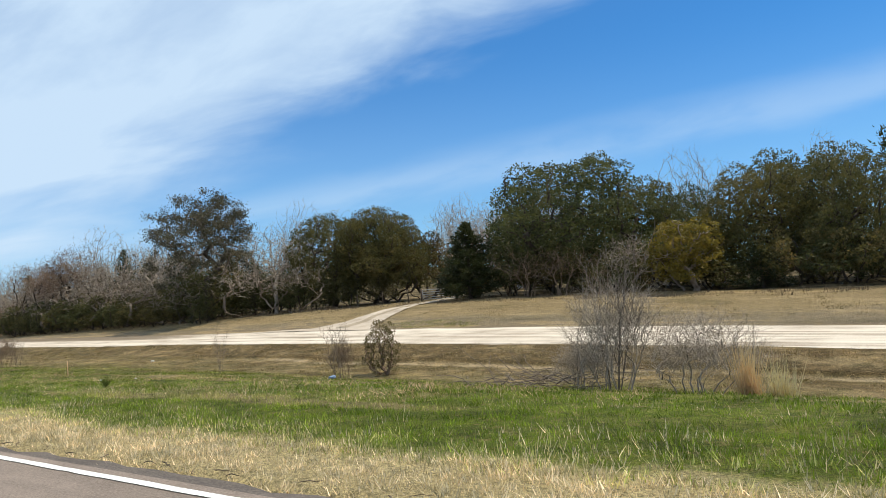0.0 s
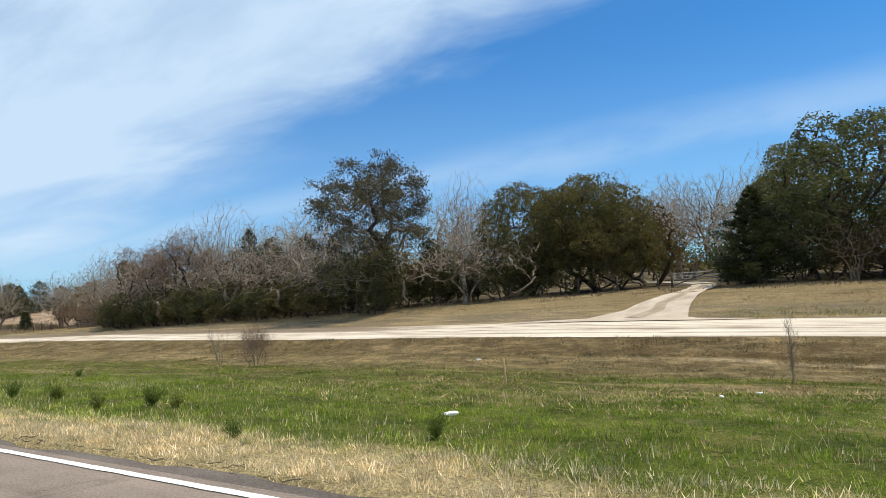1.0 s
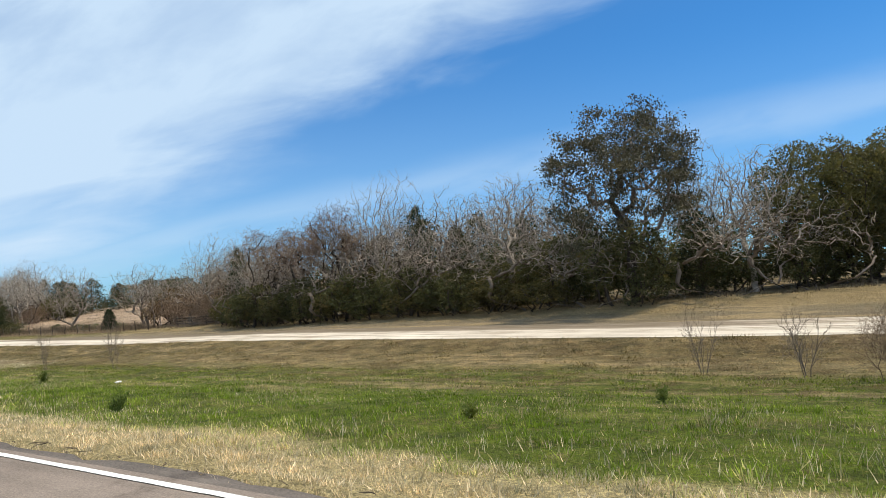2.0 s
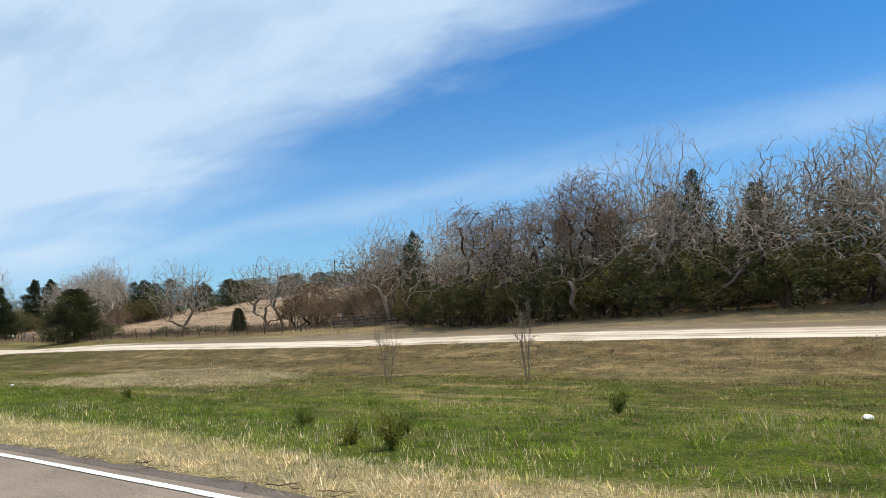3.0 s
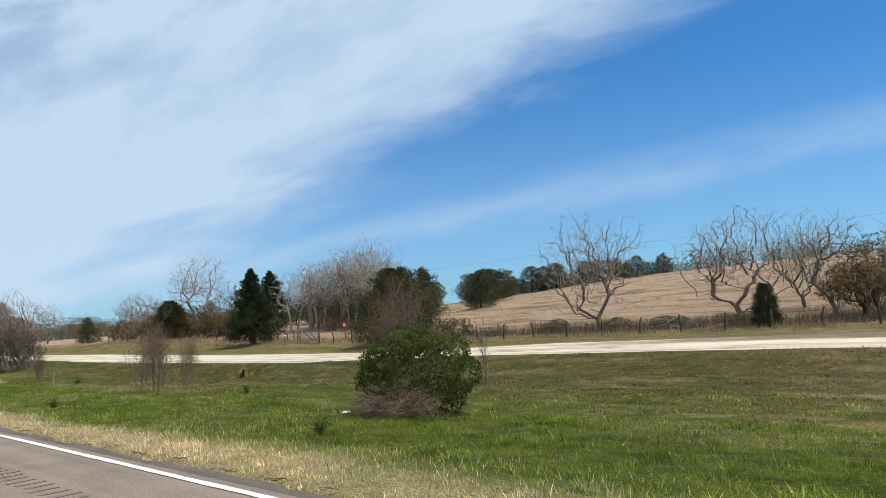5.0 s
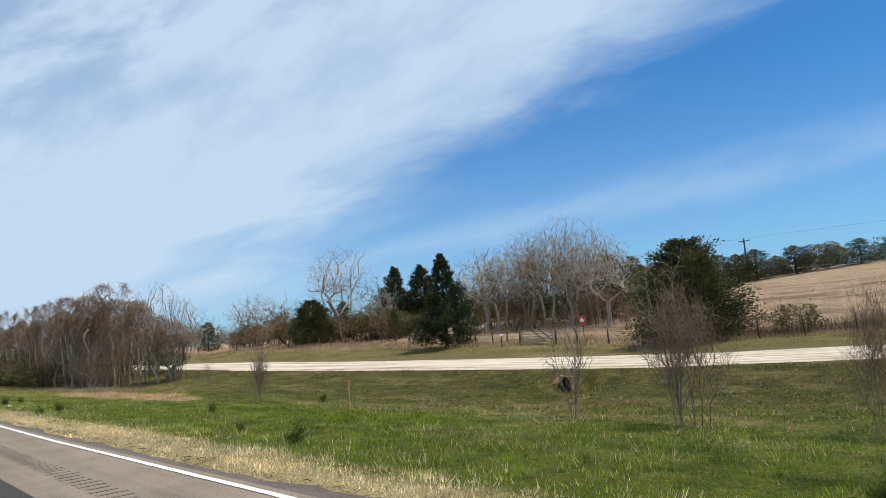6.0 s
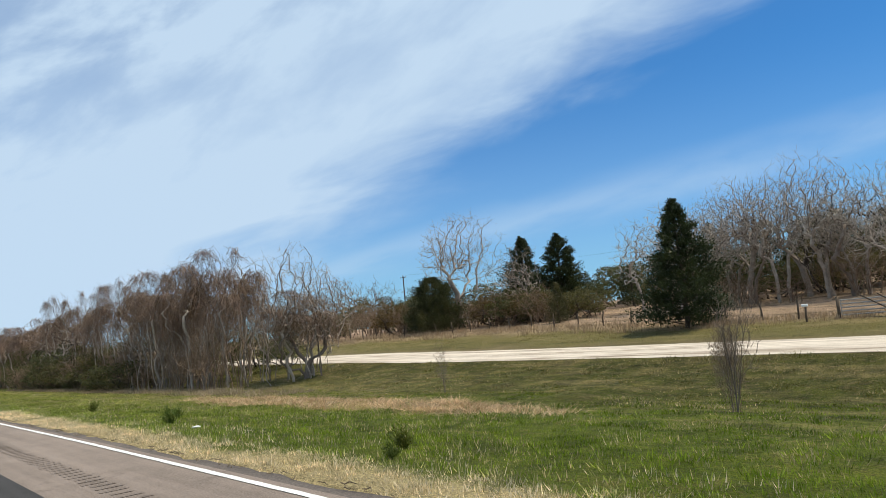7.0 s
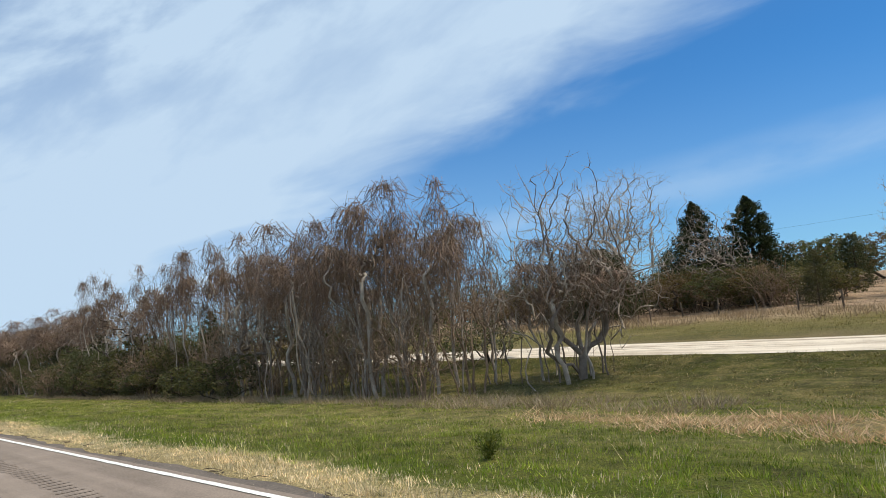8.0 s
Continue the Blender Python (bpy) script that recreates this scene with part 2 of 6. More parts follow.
def earth():
    m, nt, bsdf = surface("verge_soil", 0.95)
    pos = place(nt)
    speck = noise_node(nt, pos, 3.5, 6, 0.7)
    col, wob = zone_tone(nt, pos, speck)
    tuft = noise_node(nt, pos, 11.0, 4, 0.7)
    mid = noise_node(nt, pos, 0.55, 4, 0.65)
    col = mix_color(nt, math_node(nt, 'MULTIPLY', smooth_step(nt, mid, 0.55, 0.75), 0.5), col, (0.26, 0.20, 0.10))
    col = mix_color(nt, math_node(nt, 'MULTIPLY', smooth_step(nt, tuft, 0.46, 0.74), 0.38), col, (0.24, 0.185, 0.09))
    col = mix_color(nt, math_node(nt, 'MULTIPLY', smooth_step(nt, speck, 0.52, 0.30), 0.36), col, (0.08, 0.072, 0.035))
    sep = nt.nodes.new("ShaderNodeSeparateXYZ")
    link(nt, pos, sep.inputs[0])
    # darkening put into the soil colour beneath the grass blades, stronger near the highway
    soil_darken = math_node(nt, 'MULTIPLY', smooth_step(nt, sep.outputs[1], 27.0, 25.0), 0.85)
    col = mix_color(nt, soil_darken, col, mix_color(nt, 1.0, col, (0.8, 0.8, 0.76), 'MULTIPLY'))
    col = mix_color(nt, smooth_step(nt, sep.outputs[1], 12.0, 8.0), col, mix_color(nt, 1.0, col, (0.72, 0.74, 0.64), 'MULTIPLY'))
    n = nt.nodes.new("ShaderNodeMapping")
    n.inputs["Scale"].default_value = (0.10, 0.32, 1.0)
    link(nt, pos, n.inputs[0])
    graze = noise_node(nt, n.outputs[0], 1.0, 7, 0.72)
    worn = mix_color(nt, 1.0, col, ramp_node(nt, graze, [(0.36, (0.56, 0.54, 0.50)), (0.47, (1.0, 1.0, 1.0)), (0.64, (1.25, 1.22, 1.2))]), 'MULTIPLY')
    col = mix_color(nt, smooth_step(nt, sep.outputs[1], 42.0, 46.0), col, worn)
    blade = noise_node(nt, pos, 21.0, 4, 0.75)
    col = mix_color(nt, 1.0, col, ramp_node(nt, blade, [(0.36, (0.6, 0.6, 0.57)), (0.5, (1.15, 1.12, 1.08)), (0.66, (1.9, 1.82, 1.65))]), 'MULTIPLY')
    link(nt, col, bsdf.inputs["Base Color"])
    bump(nt, bsdf, math_node(nt, 'ADD', math_node(nt, 'ADD', tuft, speck), blade), 0.9, 0.10)
    return m


def blade_mat(name, green, straw, share, fresh=(1.0, 1.0, 1.0)):
    """Grass blades; share: how many of them are dry."""
    m, nt, bsdf = surface(name, 0.55)
    geo = nt.nodes.new("ShaderNodeNewGeometry")
    rnd = geo.outputs["Random Per Island"]
    col, wob = zone_tone(nt, geo.outputs["Position"], rnd)
    other = math_node(nt, 'FRACT', math_node(nt, 'MULTIPLY', rnd, 57.31))
    wob = math_node(nt, 'ADD', math_node(nt, 'MULTIPLY', wob, 0.5), math_node(nt, 'MULTIPLY', noise_node(nt, geo.outputs["Position"], 0.55, 4, 0.65), 0.5))
    dry = smooth_step(nt, math_node(nt, 'ADD', other, math_node(nt, 'MULTIPLY', math_node(nt, 'SUBTRACT', wob, 0.5), 2.4)), 1.0 - share - 0.04, 1.0 - share + 0.04)
    lush = mix_color(nt, 1.0, mix_color(nt, 0.35, col, green), fresh, 'MULTIPLY')
    col = mix_color(nt, dry, lush, straw)
    col = mix_color(nt, 1.0, col, ramp_node(nt, math_node(nt, 'FRACT', math_node(nt, 'MULTIPLY', rnd, 13.7)), [(0.0, (0.72, 0.74, 0.74)), (0.75, (1.08, 1.08, 1.05)), (1.0, (1.32, 1.3, 1.28))]), 'MULTIPLY')
    tuft = math_node(nt, 'ADD', math_node(nt, 'MULTIPLY', noise_node(nt, geo.outputs["Position"], 2.6, 3, 0.6), 0.6), math_node(nt, 'MULTIPLY', noise_node(nt, geo.outputs["Position"], 0.5, 3, 0.6), 0.4))
    col = mix_color(nt, 1.0, col, ramp_node(nt, tuft, [(0.36, (0.48, 0.54, 0.54)), (0.5, (1.02, 1.03, 1.02)), (0.64, (1.5, 1.45, 1.4))]), 'MULTIPLY')
    link(nt, col, bsdf.inputs["Base Color"])
    tr = nt.nodes.new("ShaderNodeBsdfTranslucent")
    link(nt, col, tr.inputs[0])
    mixer = nt.nodes.new("ShaderNodeMixShader")
    mixer.inputs[0].default_value = 0.2
    link(nt, bsdf.outputs[0], mixer.inputs[1])
    link(nt, tr.outputs[0], mixer.inputs[2])
    link(nt, mixer.outputs[0], nt.nodes["Material Output"].inputs["Surface"])
    return m


def asphalt(name, dark, light):
    m, nt, bsdf = surface(name, 0.85)
    pos = place(nt)
    grit, patchy = noise_node(nt, pos, 34.0, 5, 0.85), noise_node(nt, pos, 0.9, 5, 0.6)
    n = nt.nodes.new("ShaderNodeMapping")
    n.inputs["Scale"].default_value = (0.12, 3.0, 1.0)
    link(nt, pos, n.inputs[0])
    lane = noise_node(nt, n.outputs[0], 1.0, 4)
    f = math_node(nt, 'ADD', math_node(nt, 'MULTIPLY', grit, 0.6), math_node(nt, 'ADD', math_node(nt, 'MULTIPLY', patchy, 0.2), math_node(nt, 'MULTIPLY', lane, 0.2)))
    col = ramp_node(nt, f, [(0.39, dark), (0.60, light)])
    stain = smooth_step(nt, noise_node(nt, pos, 0.55, 6, 0.7, 0.6), 0.60, 0.68)
    col = mix_color(nt, math_node(nt, 'MULTIPLY', stain, 0.45), col, mix_color(nt, 1.0, col, (0.5, 0.48, 0.47), 'MULTIPLY'))
    link(nt, col, bsdf.inputs["Base Color"])
    bump(nt, bsdf, grit, 0.5, 0.01)
    return m


def gravel():
    m, nt, bsdf = surface("caliche_gravel", 0.95)
    pos = place(nt)
    n = nt.nodes.new("ShaderNodeMapping")
    n.inputs["Scale"].default_value = (0.06, 2.7, 1.0)
    link(nt, pos, n.inputs[0])
    ruts, stones, blot = noise_node(nt, n.outputs[0], 1.0, 5, 0.65), noise_node(nt, pos, 24.0, 4, 0.75), noise_node(nt, pos, 0.5, 4)
    f = math_node(nt, 'ADD', math_node(nt, 'MULTIPLY', ruts, 0.62), math_node(nt, 'ADD', math_node(nt, 'MULTIPLY', stones, 0.18), math_node(nt, 'MULTIPLY', blot, 0.20)))
    sep = nt.nodes.new("ShaderNodeSeparateXYZ")
    link(nt, pos, sep.inputs[0])
    grown = math_node(nt, 'MULTIPLY', math_node(nt, 'MULTIPLY', smooth_step(nt, sep.outputs[0], -128.0, -105.0), smooth_step(nt, sep.outputs[0], -38.0, -55.0)), smooth_step(nt, math_node(nt, 'ADD', sep.outputs[1], math_node(nt, 'MULTIPLY', ruts, 2.0)), 29.6, 30.8))
    f = math_node(nt, 'SUBTRACT', f, math_node(nt, 'MULTIPLY', grown, 0.19))
    link(nt, ramp_node(nt, f, [(0.30, (0.17, 0.135, 0.095)), (0.40, (0.25, 0.20, 0.15)), (0.455, (0.43, 0.36, 0.29)), (0.50, (0.58, 0.505, 0.42)), (0.58, (0.72, 0.64, 0.545))]), bsdf.inputs["Base Color"])
    bump(nt, bsdf, math_node(nt, 'ADD', stones, ruts), 0.6, 0.05)
    return m


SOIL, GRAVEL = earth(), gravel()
DRIVE = plain("packed_drive_gravel", (0.33, 0.27, 0.215), (0.60, 0.515, 0.425), 0.9, 0.95, relief=0.5, fine=20.0)
LANE = asphalt("lane_asphalt", (0.035, 0.034, 0.034), (0.075, 0.07, 0.068))
BLUE_PLASTIC = plain("blue_plastic", (0.13, 0.20, 0.34), (0.25, 0.34, 0.48), 4.0, 0.45)
MEDIAN = plain("worn_drive_grass", (0.24, 0.195, 0.14), (0.43, 0.36, 0.275), 0.9, 0.95, relief=0.8, fine=18.0)
SHOULDER = asphalt("shoulder_asphalt", (0.14, 0.112, 0.093), (0.315, 0.254, 0.215))
RAGGED = asphalt("crumbling_asphalt", (0.06, 0.05, 0.045), (0.19, 0.16, 0.14))
PAINT = plain("worn_white_paint", (0.62, 0.61, 0.58), (0.86, 0.86, 0.84), 2.0, 0.6, relief=0.15)
TALL = blade_mat("tall_grass", (0.50, 0.40, 0.23), (0.92, 0.74, 0.51), 0.38, (1.16, 1.13, 1.06))
LUSH = blade_mat("green_grass", (0.135, 0.17, 0.016), (0.50, 0.40, 0.22), 0.14, (1.55, 1.62, 1.25))
MOWN = blade_mat("mown_grass", (0.15, 0.118, 0.035), (0.40, 0.31, 0.18), 0.3, (1.22, 1.20, 1.02))
PASTURE = foliage("pasture_straw", (0.25, 0.185, 0.13), (0.38, 0.29, 0.21), (0.47, 0.36, 0.26), 0.35)
STRAW = foliage("straw", (0.28, 0.205, 0.135), (0.56, 0.43, 0.30), (0.80, 0.65, 0.47), 0.35)
STRAW_PALE = foliage("pale_bunch_grass", (0.50, 0.39, 0.25), (0.70, 0.56, 0.38), (0.80, 0.66, 0.46), 0.5)
BARK_PALE = plain("pale_bark", (0.26, 0.23, 0.20), (0.58, 0.525, 0.46), 3.0, 0.9)
BARK_BROWN = plain("brown_bark", (0.13, 0.10, 0.08), (0.27, 0.22, 0.18), 3.0, 0.9)
BARK_DARK = plain("dark_bark", (0.035, 0.028, 0.022), (0.10, 0.08, 0.065), 3.0, 0.9)
BARK_GREY = plain("grey_bark", (0.195, 0.16, 0.13), (0.50, 0.425, 0.352), 3.0, 0.9)
SCRUB_BARK = plain("scrub_bark", (0.11, 0.075, 0.052), (0.33, 0.235, 0.165), 3.0, 0.9)
VINE = plain("dry_vine", (0.11, 0.075, 0.056), (0.345, 0.245, 0.19), 2.0, 0.9)
LEAF_OAK = foliage("live_oak_leaf", (0.038, 0.045, 0.019), (0.118, 0.122, 0.052), (0.17, 0.148, 0.068))
LEAF_GREY = foliage("mossy_oak_leaf", (0.034, 0.036, 0.025), (0.098, 0.098, 0.068), (0.15, 0.135, 0.098), 0.4)
LEAF_JUNIPER = foliage("juniper_leaf", (0.02, 0.028, 0.012), (0.060, 0.072, 0.028), (0.11, 0.10, 0.045), 0.25)
LEAF_CEDAR = foliage("cedar_leaf", (0.014, 0.022, 0.009), (0.038, 0.052, 0.019), (0.062, 0.072, 0.028), 0.25)
LEAF_SHRUB = foliage("yaupon_leaf", (0.038, 0.043, 0.020), (0.118, 0.121, 0.055), (0.21, 0.172, 0.085))
LEAF_YELLOW = foliage("turning_leaf", (0.09, 0.072, 0.016), (0.23, 0.175, 0.04), (0.32, 0.22, 0.06))
LEAF_RUSSET = foliage("russet_leaf", (0.06, 0.045, 0.018), (0.14, 0.10, 0.04), (0.19, 0.12, 0.06))
LEAF_SAPLING = foliage("sapling_leaf", (0.06, 0.055, 0.024), (0.15, 0.13, 0.058), (0.20, 0.15, 0.08))
LEAF_BUSH = foliage("privet_leaf", (0.034, 0.046, 0.012), (0.088, 0.117, 0.026), (0.16, 0.165, 0.048))
LEAF_WEED = foliage("thistle_leaf", (0.06, 0.088, 0.020), (0.15, 0.19, 0.045), (0.22, 0.23, 0.07))
WOOD = plain("weathered_wood", (0.05, 0.038, 0.028), (0.14, 0.11, 0.085), 5.0, 0.9)
STEEL = plain("galvanised_steel", (0.26, 0.25, 0.235), (0.44, 0.43, 0.41), 4.0, 0.6, 0.0)
WHITE = plain("white_sheet", (0.70, 0.70, 0.68), (0.85, 0.85, 0.84), 3.0, 0.6)
RED = plain("red_sheet", (0.36, 0.05, 0.025), (0.50, 0.08, 0.04), 3.0, 0.5)
ORANGE = plain("orange_ribbon", (0.42, 0.14, 0.04), (0.55, 0.2, 0.06), 4.0, 0.6)
CLAY = plain("stained_concrete", (0.225, 0.120, 0.064), (0.465, 0.285, 0.173), 2.5, 0.9)
MILLED = asphalt("milled_asphalt", (0.125, 0.10, 0.083), (0.285, 0.23, 0.195))
RUNNER = plain("dead_runner", (0.09, 0.065, 0.045), (0.26, 0.20, 0.13), 4.0, 0.9)
TIN = plain("tin_roof", (0.35, 0.33, 0.32), (0.55, 0.53, 0.52), 1.0, 0.5, 0.3)
SIDING = plain("pale_siding", (0.42, 0.40, 0.38), (0.60, 0.58, 0.55), 1.0, 0.8)
DARK = plain("near_black", (0.012, 0.010, 0.008), (0.025, 0.02, 0.016), 3.0, 0.95)


# ---- building helpers ----
def from_arrays(name, verts, faces, material):
    """A mesh from arrays: verts (n, 3) and faces (m, k)."""
    verts, faces = np.asarray(verts, dtype=np.float32), np.asarray(faces, dtype=np.int32)
    me = bpy.data.meshes.new(name)
    me.vertices.add(len(verts))
    me.vertices.foreach_set("co", verts.ravel())
    k = faces.shape[1]
    me.loops.add(faces.size)
    me.loops.foreach_set("vertex_index", faces.ravel())
    me.polygons.add(len(faces))
    me.polygons.foreach_set("loop_start", np.arange(0, faces.size, k, dtype=np.int32))
    me.polygons.foreach_set("loop_total", np.full(len(faces), k, dtype=np.int32))
    me.update(calc_edges=True)
    me.materials.append(material)
    return me


def part(name, data, parent, label="", at=None, material=None):
    """Links a mesh or a bmesh as one part under its thing."""
    if isinstance(data, bmesh.types.BMesh):
        me = bpy.data.meshes.new(name)
        data.to_mesh(me)
        data.free()
        me.materials.append(material)
        data = me
    ob = new(name, data)
    ob.parent = parent
    if at is not None:
        ob.matrix_basis = at
    return tagged(ob, label=label, kind="stuff" if name == "vine_curtain" else "")


def empty(name, x, y, z, rz=0.0, label="", category="", group="", kind=""):
    ob = new(name)
    ob.empty_display_size = 0.3
    ob.matrix_basis = pose(x, y, z, 0, 0, rz)
    return tagged(ob, label, category, group, kind)


class Soup:
    """Quads gathered from many pieces into one mesh."""
    def __init__(self):
        self.v, self.f, self.n = [], [], 0

    def add(self, v, f):
        self.v.append(v)
        self.f.append(f + self.n)
        self.n += len(v)

    def mesh(self, name, material):
        return from_arrays(name, np.concatenate(self.v), np.concatenate(self.f), material)

    def tube(self, pts, radii, sides):
        pts = np.asarray(pts, dtype=float)
        t = pts[-1] - pts[0]
        t /= np.linalg.norm(t) + 1e-9
        u = np.cross(t, (0.3, 0.9, 0.2) if abs(t[2]) > 0.8 else (0, 0, 1.0))
        u /= np.linalg.norm(u) + 1e-9
        w = np.cross(t, u)
        a = np.arange(sides) * (2 * np.pi / sides)
        ring = np.cos(a)[:, None] * u + np.sin(a)[:, None] * w
        v = (pts[:, None, :] + np.asarray(radii)[:, None, None] * ring[None]).reshape(-1, 3)
        i = np.arange(len(pts) - 1)[:, None] * sides
        j = np.arange(sides)[None]
        k = (j + 1) % sides
        f = np.stack([i + j, i + k, i + k + sides, i + j + sides], axis=-1).reshape(-1, 4)
        self.add(v, f)

    def leaves(self, rng, centres, size, aspect=0.55, axis=None, spread=1.0):
        """A pointed leaf at each centre, pointing any way, or about axis."""
        n = len(centres)
        d = rng.normal(size=(n, 3))
        d /= np.linalg.norm(d, axis=1)[:, None]
        if axis is not None:
            d = axis + d * spread
            d /= np.linalg.norm(d, axis=1)[:, None] + 1e-9
        e = np.cross(d, rng.normal(size=(n, 3)))
        e /= np.linalg.norm(e, axis=1)[:, None] + 1e-9
        s = size * rng.uniform(0.6, 1.3, size=(n, 1))
        v = np.stack([centres - d * s * 0.4 + e * s * aspect * 0.55, centres + d * s * 0.6, centres - d * s * 0.4 - e * s * aspect * 0.55], axis=1).reshape(-1, 3)
        self.add(v, np.arange(3 * n).reshape(-1, 3))


def box_bm(x0, y0, z0, x1, y1, z1, bevel=0.0):
    bm = bmesh.new()
    bmesh.ops.create_cube(bm, size=1)
    for v in bm.verts:
        v.co = Vector((x0 + (v.co.x + .5) * (x1 - x0), y0 + (v.co.y + .5) * (y1 - y0), z0 + (v.co.z + .5) * (z1 - z0)))
    if bevel:
        bmesh.ops.bevel(bm, geom=bm.edges[:], offset=bevel, segments=1, affect='EDGES')
    return bm


# ---- the lie of the land ----
GRAVEL_X = (-400, -240, -190, -178, -168, -155, -141, -125, -110, -100, -88, -75, -62, -50, -35, -25, -15, -8, 0, 60)
GRAVEL_Z = (1.4, .8, .25, .0, -.14, -.27, -.36, -.1, -.06, -.14, -.2, -.13, -.26, -.4, -.48, -.62, -.82, -1.0, -1.25, -1.5)
WOOD_X = (-400, -240, -205, -185, -170, -158, -150, -133, -120, -100, -80, -58, -45, -30, -20, -6, 0, 60)
WOOD_Z = (2.5, 1.7, 1.35, 1.05, .45, .4, -.05, .05, -.1, .1, .2, .3, .45, .55, .35, -.1, -.25, -.6)
HILL_X, HILL_S = (-600, -260, -215, -195, -178, -165, -150, -105, -88, -70, 300), (.2, .25, .35, .5, .68, .85, 1, 1, .6, .2, .15)
HILL_Y, HILL_H = (44, 60, 80, 100, 120, 150, 220, 600, 4000), (0, 1.7, 4.2, 6.3, 7.1, 7.1, 5.5, 4.0, 2.0)


def ground_z(x, y):
    g, b, s = float(np.interp(x, GRAVEL_X, GRAVEL_Z)), float(np.interp(x, WOOD_X, WOOD_Z)), float(np.interp(x, HILL_X, HILL_S))
    if y < 4.3:
        return -0.14
    if y <= 44:
        dip = -0.75 if -160 < x < -130 else -0.5
        z = float(np.interp(y, (4.3, 4.55, 6, 8.5, 12.4, 19, 23.3, 25.6, 26.2, 33, 34.5, 40, 44),
                            (-.14, -.03, -.1, -.25, -.5, min(-.8, g + dip), g - .45, g - .10, g - .08, g - .06, g + .0, b, b + .15)))
    if y <= 44:
        z -= 0.5 * math.exp(-((x + 142.3) / 1.3) ** 2) * float(np.interp(y, (16, 21.5, 23.7, 24.0), (0, 1, 1, 0)))
    else:
        z = b + 0.15 + s * float(np.interp(y, HILL_Y, HILL_H))
    if 17 < y < 25.6:
        z -= float(np.interp(x, (-36, -22, 20), (0, .17, .17))) * float(np.interp(y, (17, 21, 23.18, 23.3), (0, 1, 1, 0)))
    if 4.8 < y < 25.5 or y > 34.6:
        fade = min(1.0, (y - 4.8) / 3) if y < 25.5 else min(1.0, (y - 34.6) / 3)
        z += fade * 0.10 * noise.noise((x * 0.21, y * 0.25, 3.1)) + fade * 0.04 * noise.noise((x * 0.9, y * 0.9, 7.7))
    return z


def sheet(name, xs, ys, z_of, material):
    v = [(x, y, z_of(x, y)) for y in ys for x in xs]
    n = len(xs)
    f = [(j * n + i, j * n + i + 1, (j + 1) * n + i + 1, (j + 1) * n + i) for j in range(len(ys) - 1) for i in range(n - 1)]
    return from_arrays(name, v, f, material)


gx = [-4200, -2500, -1500, -900, -600, -450, -360, -310] + [-280 + 1.0 * i for i in range(0, 301)] + [30, 45, 70, 120, 250, 600, 1500, 4200]
gy = [-4200, -1500, -500, -120, -40, -12] + [4.0, 4.3, 4.42, 4.55] + [4.8 + 0.6 * i for i in range(31)] + [23.16, 23.3, 23.6, 24.2, 24.8, 25.2, 25.6, 26.2, 28, 30, 31.5, 33, 34.0, 34.6] + \
     [35.2 + 0.8 * i for i in range(17)] + [49 + 2.0 * i for i in range(16)] + [82 + 4.0 * i for i in range(16)] + [160, 200, 260, 350, 500, 800, 1400, 2500, 4200]
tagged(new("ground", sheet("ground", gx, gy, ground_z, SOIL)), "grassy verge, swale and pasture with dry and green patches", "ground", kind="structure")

LINE_X = (-300, -190, -175, -163, -152, -142, -118, -108, -98, -87, -77, -71, -66, -60, -25, -10, -5, 40)
LINE_Y = (-.08, -.08, .08, .08, -.02, -.14, .0, -.04, -.07, -.09, -.03, .05, .02, -.03, -.03, -.02, -.1, -.1)


def drift_of(x):
    """How far the edge line strays from a straight line."""
    return float(np.interp(x, LINE_X, LINE_Y))


# highway: dark lane, paler shoulder with a milled strip, edge line, crumbling edge
tagged(new("road", from_arrays("road", [(-900, -9.5, 0), (200, -9.5, 0), (200, 2.08, 0), (-900, 2.08, 0)], [(0, 1, 2, 3)], LANE)), "dark asphalt highway lane", "road", kind="structure")
rng = np.random.default_rng(5)
xs = np.arange(-300, 40, 0.5)
edge_y = np.array([drift_of(x) for x in xs]) + 4.36 + 0.05 * rng.normal(size=len(xs)) + 0.07 * np.sin(xs * 0.9) * np.sin(xs * 0.37)
v = [(x, 2.08, 0.0) for x in (-900, *xs, 200)] + [(x, e, -0.005) for x, e in zip((-900, *xs, 200), (4.2, *(4.2 + drift_of(x) for x in xs), 4.2))]
n = len(xs) + 2
tagged(new("road_shoulder", from_arrays("road_shoulder", v, [(i, i + 1, n + i + 1, n + i) for i in range(n - 1)], SHOULDER)), "weathered grey-brown asphalt shoulder", "road shoulder", kind="structure")
v = [(x, 4.2 + drift_of(x), -0.005) for x in xs] + [(x, e, -0.012) for x, e in zip(xs, edge_y + 0.06)] + [(x, e + 0.05, -0.07) for x, e in zip(xs, edge_y + 0.06)]
n = len(xs)
tagged(new("road_edge", from_arrays("road_edge", v, [(r * n + i, r * n + i + 1, (r + 1) * n + i + 1, (r + 1) * n + i) for r in (0, 1) for i in range(n - 1)], RAGGED)), "dark crumbling asphalt edge beside the grass", "road edge", kind="structure")
xs = np.arange(-300, 40, 0.25)
wear = 0.004 * rng.normal(size=(2, len(xs)))
v = [(x, 3.948 + drift_of(x) + w, 0.005) for x, w in zip(xs, wear[0])] + [(x, 4.055 + drift_of(x) + w, 0.005) for x, w in zip(xs, wear[1])]
n = len(xs)
tagged(new("edge_line", from_arrays("edge_line", v, [(i, i + 1, n + i + 1, n + i) for i in range(n - 1)], PAINT)), "worn solid white edge line on the asphalt", "road marking", kind="structure")
